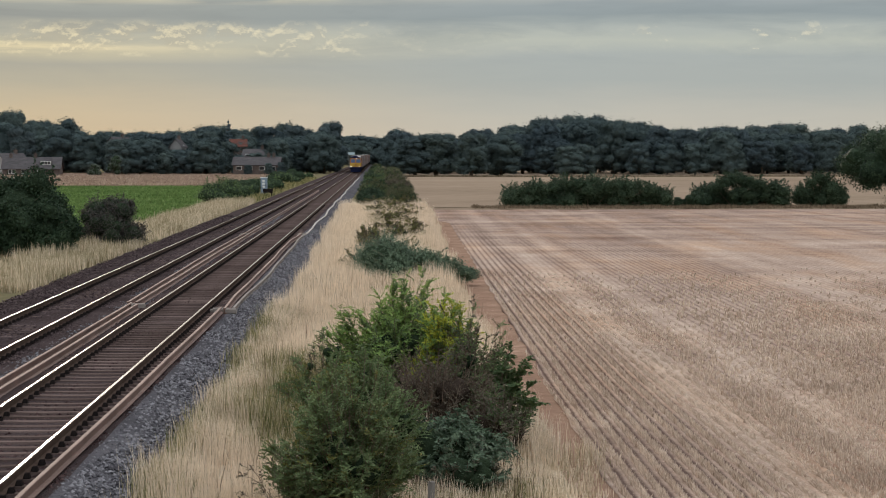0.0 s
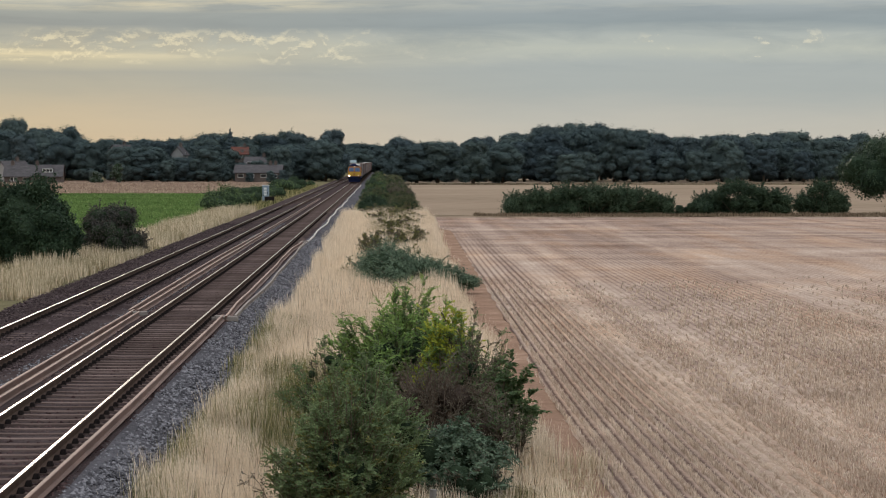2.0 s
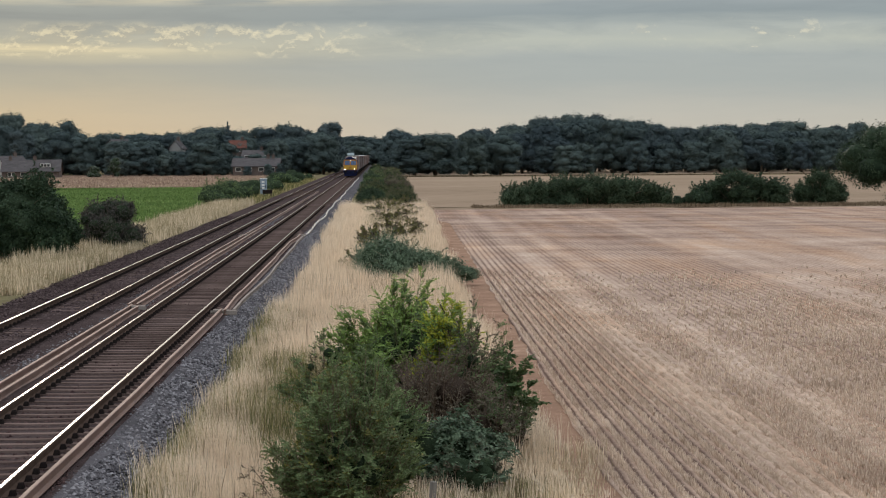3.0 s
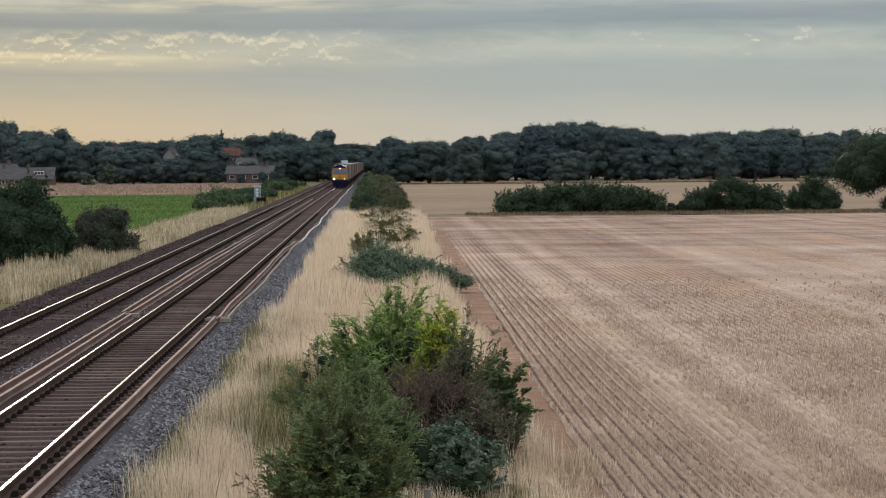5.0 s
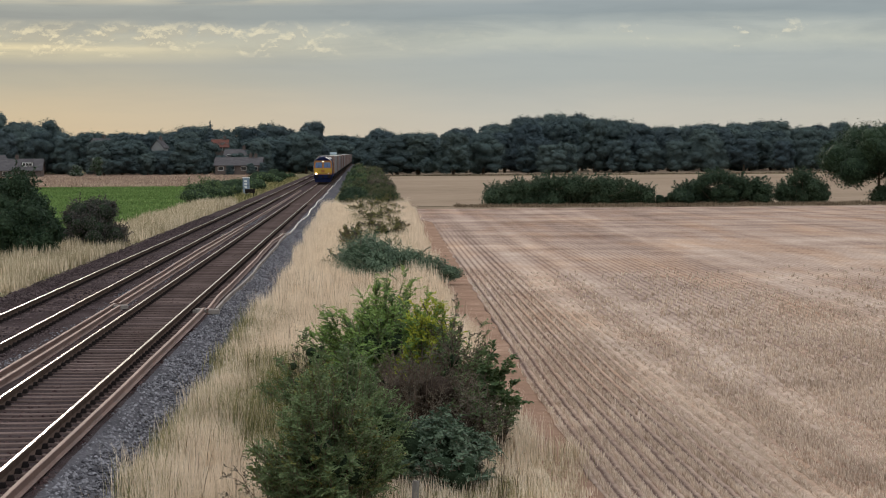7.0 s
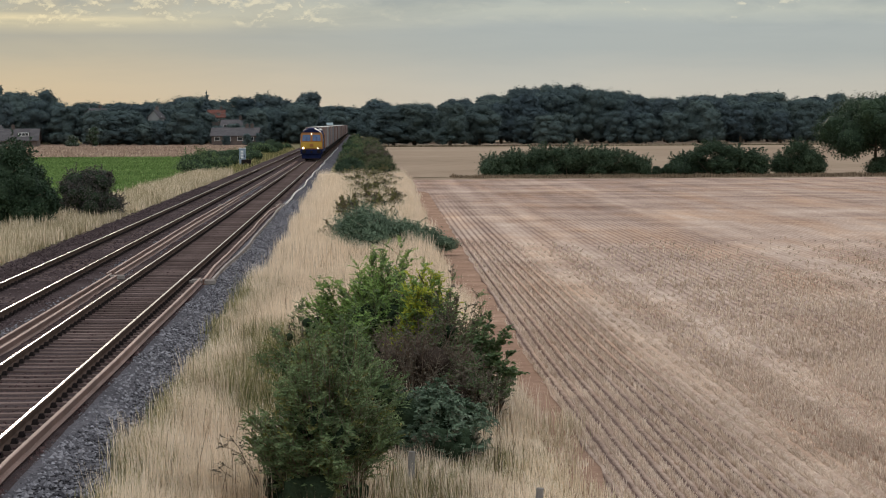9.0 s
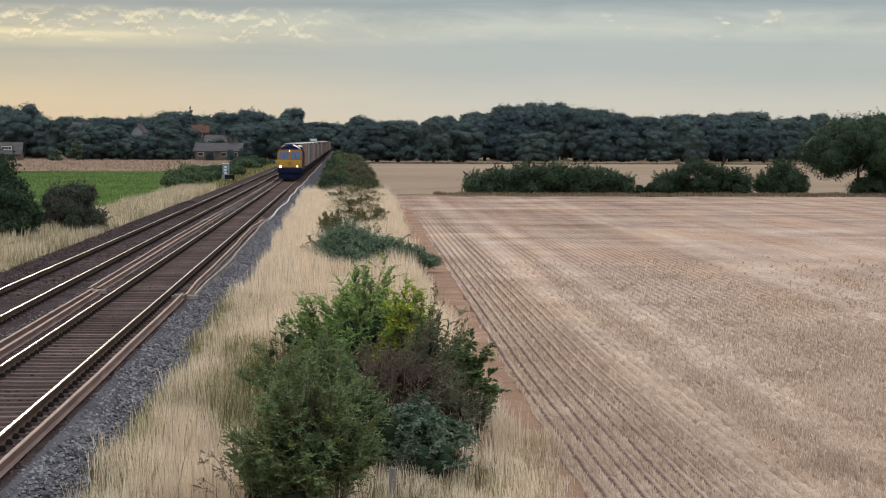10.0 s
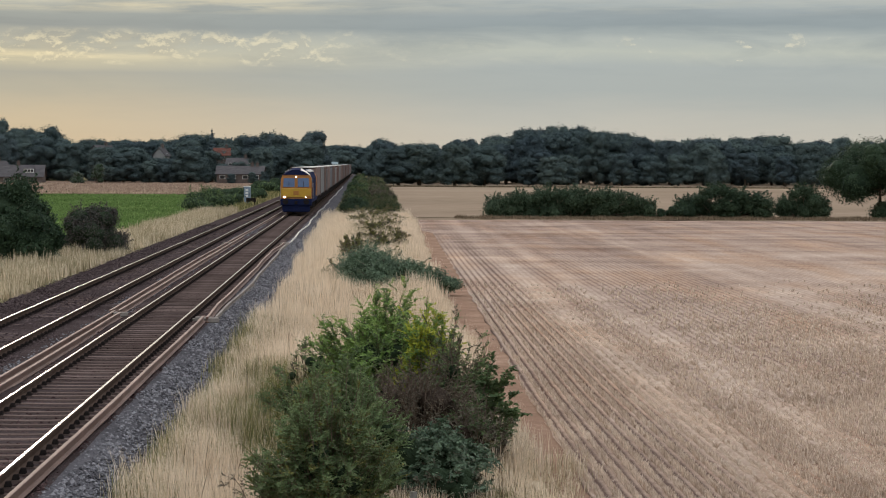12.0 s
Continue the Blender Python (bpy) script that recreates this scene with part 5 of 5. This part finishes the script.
def point_box(x, y):
    e = empty("relay_box", "low black trackside box on short legs", "relay box", (x, y, GZ))
    part("body", boxed(-0.55, 0.55, -0.3, 0.3, 0.35, 0.8, bevel=0.03), M_CLIP, e)
    for sx in (-0.4, 0.4):
        part("leg", boxed(sx - 0.06, sx + 0.06, -0.1, 0.1, -0.05, 0.36), M_CLIP, e)


point_box(-12.9, 248)


def sign():
    e = empty("trackside_sign", "wide pale blue board on two posts beside the railway", "sign", (-11.6, 840, GZ))
    part("board", boxed(-1.35, 1.35, -0.06, 0.06, 4.3, 5.3, bevel=0.02), M_BOARD, e, "plain pale blue board")
    for s in (-1, 1):
        part("post", tube(bmesh.new(), (s * 0.9, 0.14, -0.1), (s * 0.9, 0.14, 5.2), 0.09, 0.09, 8), M_GREY_PALE, e, "grey post")


M_BOARD = material("pale_blue_board", [(0.42, 0.55, 0.62), (0.52, 0.65, 0.70)], 1, 10, 0.5)
sign()
M_POST = material("grey_weathered_wood", [(0.10, 0.09, 0.08), (0.18, 0.165, 0.15), (0.27, 0.25, 0.23)], 3, 25, 0.95, bump=0.01, stretch=(4, 4, 0.6), obj_random=0.3)


def fence_post(x, y, h, lean, label):
    ob = part("fence_post", tube(bmesh.new(), (0, 0, -0.1), (lean, 0, h), 0.05, 0.045, 8), M_POST)
    ob.matrix_basis = pose(x, y, GZ)
    return tagged(ob, label, "post", "fence posts along the field")


fence_post(2.07, 25.6, 0.46, 0.04, "grey weathered wooden fence post in long grass")
fence_post(0.62, 28.2, 0.52, 0.03, "short grey fence post beside the dark shrub")

# ---- the train ----
M_BLUE = material("dark_blue_paint", [(0.007, 0.011, 0.035), (0.013, 0.018, 0.055), (0.021, 0.026, 0.060)], 1, 10, 0.8, gloss=0.03)
M_ORANGE = material("orange_yellow_paint", [(0.266, 0.103, 0.023), (0.328, 0.133, 0.027), (0.375, 0.165, 0.039)], 1, 10, 0.65)
M_YELLOW = material("yellow_warning_paint", [(0.357, 0.196, 0.017), (0.442, 0.255, 0.021), (0.493, 0.297, 0.034)], 1, 10, 0.45)
M_PALE = material("pale_roof_paint", [(0.34, 0.32, 0.30), (0.48, 0.45, 0.42)], 1, 10, 0.55)
# cream stands in for sun and sky shining on one roof shoulder
M_ROOF_SHEEN = material("sky_lit_roof_paint", [(0.62, 0.56, 0.48), (0.74, 0.68, 0.60)], 1, 10, 0.4)
# blue base colour stands in for the sky reflected in the cab glass
M_SCREEN = material("sky_blue_cab_glass", [(0.06, 0.10, 0.20), (0.10, 0.16, 0.30)], 0.5, 3, 0.06)
M_UNDER = material("grimy_underframe", [(0.012, 0.010, 0.010), (0.03, 0.026, 0.024)], 2, 15, 0.9)
M_LAMP = glowing("headlight_glass", (1.0, 0.92, 0.78), 40.0)
M_LAMP_DIM = glowing("marker_light_glass", (1.0, 0.94, 0.85), 12.0)
BOX_PAINT = [material("container_paint_" + n, [tuple(v * 0.8 for v in c), c, tuple(min(1, v * 1.15) for v in c)], 0.7, 9, 0.7, gloss=0.1)
             for n, c in (("red_brown", (0.125, 0.065, 0.057)), ("pinkish_tan", (0.21, 0.15, 0.135)), ("grey", (0.16, 0.16, 0.17)), ("rust", (0.14, 0.09, 0.078)), ("light_grey", (0.21, 0.205, 0.205)))]
BOX_WORD = ["red-brown", "pinkish tan", "grey", "rust-coloured", "light grey"]
T0, SPEED = 487.0, 25.4                # distance of the buffers at the start, metres a second
MOVERS = []


def hoop(y0, y1, pts, bm, rake=0.0):
    """A closed cross-section drawn out along y, its front raked back above the waist."""
    A = [bm.verts.new((x * (1 - max(0, z - 3.0) * rake * 0.5), y0 + max(0, z - 2.0) * rake, z - max(0, z - 3.0) * rake * 3.2)) for x, z in pts]
    B = [bm.verts.new((x, y1, z)) for x, z in pts]
    bm.faces.new(A), bm.faces.new(B[::-1])
    for i in range(len(pts)):
        k = (i + 1) % len(pts)
        bm.faces.new((A[k], A[i], B[i], B[k]))
    bmesh.ops.recalc_face_normals(bm, faces=bm.faces)
    return bm


def bogie(parent, y, n, wheel_r, gap):
    b = part("bogie", boxed(-1.15, 1.15, y - gap * (n - 1) / 2 - 0.6, y + gap * (n - 1) / 2 + 0.6, 0.45, 0.75, bevel=0.04), M_UNDER, parent, "grimy bogie frame")
    for i in range(n):
        yy = y + (i - (n - 1) / 2) * gap
        bm = bmesh.new()
        for s in (-1, 1):
            tube(bm, (s * 0.69, yy, wheel_r), (s * 0.82, yy, wheel_r), wheel_r, wheel_r, 20)
        tube(bm, (-0.7, yy, wheel_r), (0.7, yy, wheel_r), 0.09, 0.09, 8)
        part("wheelset", bm, M_RUST, b, "steel wheelset")


def locomotive():
    e = empty("locomotive", "orange and dark blue diesel locomotive with yellow front and lit headlights", "locomotive")
    L = 21.4
    side = [(-1.28, 1.25), (1.28, 1.25), (1.30, 2.3), (1.27, 3.0), (1.12, 3.3), (-1.12, 3.3), (-1.27, 3.0), (-1.30, 2.3)]
    for y0, y1, nm, rk in ((0.35, 2.4, "cab", 0.12), (L - 2.4, L - 0.35, "rear_cab", 0.0)):
        bm = bmesh.new()
        A = [bm.verts.new((x, y0 + max(0, z - 2.0) * rk, z)) for x, z in side]
        B = [bm.verts.new((x, y1, z)) for x, z in side]
        bm.faces.new(A), bm.faces.new(B[::-1])
        for i in range(len(side)):
            k = (i + 1) % len(side)
            bm.faces.new((A[k], A[i], B[i], B[k]))
        bmesh.ops.recalc_face_normals(bm, faces=bm.faces)
        part(nm, bm, M_ORANGE, e, "orange cab shell")
    # cab roof: dark arch that rises backwards; +x shoulder painted pale for sky light
    arch = [(-1.13, 0.0), (-0.80, 0.30), (-0.38, 0.54), (0, 0.60), (0.38, 0.54), (0.80, 0.30), (1.13, 0.0)]
    for seg, mt, nm, lb in (((2, 4), M_BLUE, "cab_roof", "dark blue cab roof"), ((0, 2), M_BLUE, "roof_shoulder", "dark blue roof shoulder"), ((4, 6), M_ROOF_SHEEN, "roof_shoulder", "roof shoulder painted cream for the sky light on it")):
        bm = bmesh.new()
        pts = arch[seg[0]:seg[1] + 1]
        rows = [[bm.verts.new((x * sx, y, 3.30 + z * sz - dz)) for x, z in pts] for dz in (0.0, 0.05) for y, sx, sz in ((0.46, 0.97, 0.72), (1.1, 1.0, 0.97), (2.4, 1.0, 1.0))]
        n = len(pts)
        for r0, r1 in ((0, 1), (1, 2), (3, 4), (4, 5), (0, 3), (2, 5)):
            for i in range(n - 1):
                bm.faces.new((rows[r0][i], rows[r0][i + 1], rows[r1][i + 1], rows[r1][i]))
        bmesh.ops.recalc_face_normals(bm, faces=bm.faces)
        part(nm, bm, mt, e, lb)
    part("brow", hoop(0.44, 0.52, [(x * 0.97, 3.29 + z * 0.72) for x, z in arch], bmesh.new()), M_BLUE, e, "dark blue brow over the windscreens")
    body = [(-1.2, 1.25), (1.2, 1.25), (1.22, 3.0), (1.0, 3.5), (0.6, 3.74), (-0.6, 3.74), (-1.0, 3.5), (-1.22, 3.0)]
    part("body", hoop(2.4, L - 2.4, body, bmesh.new()), M_BLUE, e, "dark blue engine body")
    bm = bmesh.new()
    for s in (-1, 1):
        hoop(2.4, L - 2.4, [(s * 0.74, 3.66), (s * 1.0, 3.50), (s * 1.03, 3.55), (s * 0.76, 3.72)], bm)
    part("roof_edge", bm, M_PALE, e, "pale roof edge strip")
    for k in range(4):
        part("roof_grille", boxed(-0.6, 0.6, 5.0 + k * 3.2, 7.4 + k * 3.2, 3.72, 3.86, bevel=0.03), M_UNDER, e, "dark roof grille")
    # front
    bm = boxed(-1.26, 1.26, 0.26, 0.38, 1.42, 2.16, bevel=0.03)
    part("front_panel", bm, M_YELLOW, e, "bright yellow warning panel")
    part("front_panel", boxed(-0.22, 0.22, 0.24, 0.30, 1.62, 1.95, bevel=0.02), M_ORANGE, e, "plain orange crest panel")

    def screen(x0, x1):
        bm = bmesh.new()
        vs = []
        for dy in (-0.03, 0.03):
            for x, z in ((x0, 2.28), (x1, 2.28), (x1 * 0.97, 3.02), (x0 * 0.97, 3.02)):
                vs.append(bm.verts.new((x, 0.35 + max(0, z - 2.0) * 0.12 + dy, z)))
        bm.faces.new(vs[:4]), bm.faces.new(vs[4:][::-1])
        for i in range(4):
            k = (i + 1) % 4
            bm.faces.new((vs[k], vs[i], vs[i + 4], vs[k + 4]))
        bmesh.ops.recalc_face_normals(bm, faces=bm.faces)
        return bm
    for x0, x1 in ((-1.08, -0.13), (0.13, 1.08)):
        part("windscreen", screen(x0, x1), M_SCREEN, e, "windscreen with the sky's reflection painted blue")
        part("wiper", boxed((x0 + x1) / 2 - 0.015, (x0 + x1) / 2 + 0.015, 0.34, 0.37, 2.3, 2.75), M_UNDER, e, "black wiper")
    for s in (-1, 1):
        part("cab_side_window", boxed(s * 1.30, s * 1.345, 1.2, 2.0, 2.3, 2.95), M_SCREEN, e, "side window")
        part("cab_door", boxed(s * 1.31, s * 1.35, 2.25, 2.85, 1.3, 3.0), M_BLUE, e, "dark blue cab door")
        part("handrail", tube(bmesh.new(), (s * 1.37, 2.2, 1.3), (s * 1.37, 2.2, 2.6), 0.02, 0.02, 6), M_PALE, e, "pale handrail")
        bm = tube(bmesh.new(), (s * 0.87, 0.3, 1.06), (s * 0.87, -0.12, 1.06), 0.10, 0.10, 10)
        tube(bm, (s * 0.87, -0.12, 1.06), (s * 0.87, -0.18, 1.06), 0.24, 0.24, 14)
        part("buffer", bm, M_UNDER, e, "black round buffer")
        part("headlight_housing", boxed(s * 0.76, s * 1.16, 0.2, 0.3, 1.31, 1.57, bevel=0.02), M_ORANGE, e, "orange headlight housing")
        part("side_frame", boxed(s * 1.2, s * 1.3, 0.5, L - 0.5, 0.95, 1.3, bevel=0.02), M_BLUE, e, "dark blue side frame")
    bm = tube(bmesh.new(), (-0.97, 0.20, 1.44), (-0.97, 0.17, 1.44), 0.085, 0.085, 14)
    part("headlight", bm, M_LAMP, e, "glowing headlight")
    part("headlight", tube(bmesh.new(), (0.80, 0.20, 1.44), (0.80, 0.17, 1.44), 0.045, 0.045, 12), M_LAMP_DIM, e, "glowing headlight")
    part("marker_light", tube(bmesh.new(), (0, 0.52, 3.14), (0, 0.46, 3.14), 0.045, 0.045, 12), M_LAMP_DIM, e, "lit top lamp")
    part("buffer_beam", boxed(-1.3, 1.3, 0.22, 0.6, 0.72, 1.30, bevel=0.03), M_BLUE, e, "dark blue buffer beam")
    bm = boxed(-1.15, 1.15, 0.3, 0.55, 0.2, 0.72, bevel=0.04)
    part("snow_plough", bm, M_BLUE, e, "dark blue obstacle deflector")
    part("coupling", boxed(-0.12, 0.12, -0.05, 0.25, 0.85, 1.1, bevel=0.02), M_UNDER, e)
    part("fuel_tank", boxed(-1.2, 1.2, 8.0, 13.4, 0.35, 1.25, bevel=0.06), M_UNDER, e, "dark fuel tank")
    bogie(e, 4.1, 3, 0.52, 1.9)
    bogie(e, L - 4.1, 3, 0.52, 1.9)
    MOVERS.append((e, 0.0, 0.0))
    return e


def wagon():
    e = empty("flat_wagon", "dark low flat wagon carrying containers", "wagon", group="container wagons")
    part("deck", boxed(-1.2, 1.2, 0.3, 19.5, 0.85, 1.0, bevel=0.02), M_UNDER, e)
    for s in (-1, 1):
        part("side_beam", boxed(s * 1.05, s * 1.25, 0.3, 19.5, 0.55, 0.85, bevel=0.02), M_UNDER, e)
        for y in (0.3, 19.5):
            d = -0.25 if y < 1 else 0.25
            part("buffer", tube(bmesh.new(), (s * 0.87, y, 0.95), (s * 0.87, y + d, 0.95), 0.16, 0.18, 10), M_UNDER, e)
    bogie(e, 2.4, 2, 0.42, 1.8)
    bogie(e, 17.4, 2, 0.42, 1.8)
    return e


def container(length, paint, word, h):
    """Corrugated steel box with corner posts, rails and doors."""
    e = empty("shipping_container", "weathered %s corrugated steel shipping container on a wagon" % word, "container", group="containers on the train")
    n = int(length / 0.28)
    hw, V, F = 1.19, [], []
    for s in (-1, 1):
        o = len(V)
        for i in range(n + 1):
            x = s * (hw - (0.04 if i % 4 in (1, 2) else 0))
            y = 0.1 + (length - 0.2) * i / n
            V += [(x, y, 0.12), (x, y, h - 0.1)]
        for i in range(n):
            a = o + i * 2
            F.append((a, a + 2, a + 3, a + 1))
    raw("side_panel", V, F, paint, e)
    part("roof", boxed(-1.18, 1.18, 0.06, length - 0.06, h - 0.06, h - 0.01), M_PALE, e, "pale dusty roof")
    part("floor_frame", boxed(-1.2, 1.2, 0.02, length - 0.02, 0.0, 0.14), M_UNDER, e)
    part("end_wall", boxed(-1.16, 1.16, length - 0.1, length - 0.04, 0.12, h - 0.08), paint, e)
    for s in (-1, 1):
        d = part("door", boxed(s * 0.02, s * 1.12, 0.03, 0.09, 0.16, h - 0.14), paint, e)
        for k in (0.3, 0.8):
            part("lock_rod", tube(bmesh.new(), (s * k, 0.01, 0.16), (s * k, 0.01, h - 0.14), 0.025, 0.025, 6), M_PALE, d, "grey lock rod")
        part("top_rail", boxed(s * 1.14, s * 1.219, 0.1, length - 0.1, h - 0.14, h), paint, e)
        for y in (0, length - 0.16):
            part("corner_post", boxed(s * 1.08, s * 1.219, y, y + 0.16, 0, h), paint, e)
    return e


def make_train():
    locomotive()
    rg = random.Random(5)
    first = wagon()
    kinds = {}
    for k in range(26):
        off = 21.8 + 20.2 * k
        w = first if k == 0 else copy_thing(first, pose(0, 0, 0))
        MOVERS.append((w, off, 0.0))
        pattern = ((12.19, 0.5), (6.06, 12.95)) if k % 3 else ((6.06, 0.5), (12.19, 6.9))
        for length, dy in pattern:
            c = 1 if k == 0 else rg.choice((0, 1, 1, 2, 3, 3, 4))
            h = 2.9 if rg.random() < 0.75 else 2.6
            key = (length, c, h)
            if key in kinds:
                b = copy_thing(kinds[key], pose(0, 0, 0))
            else:
                b = kinds[key] = container(length, BOX_PAINT[c], BOX_WORD[c], h)
            MOVERS.append((b, off + dy, 1.0))


make_train()


def motions():
    """The train runs towards the bridge at an even speed."""
    for ob, off, z in MOVERS:
        walk(ob, [(t, pose(F_TRACK, T0 - SPEED * t + off, z)) for t in (0.0, 6.0, 12.0)])


motions()
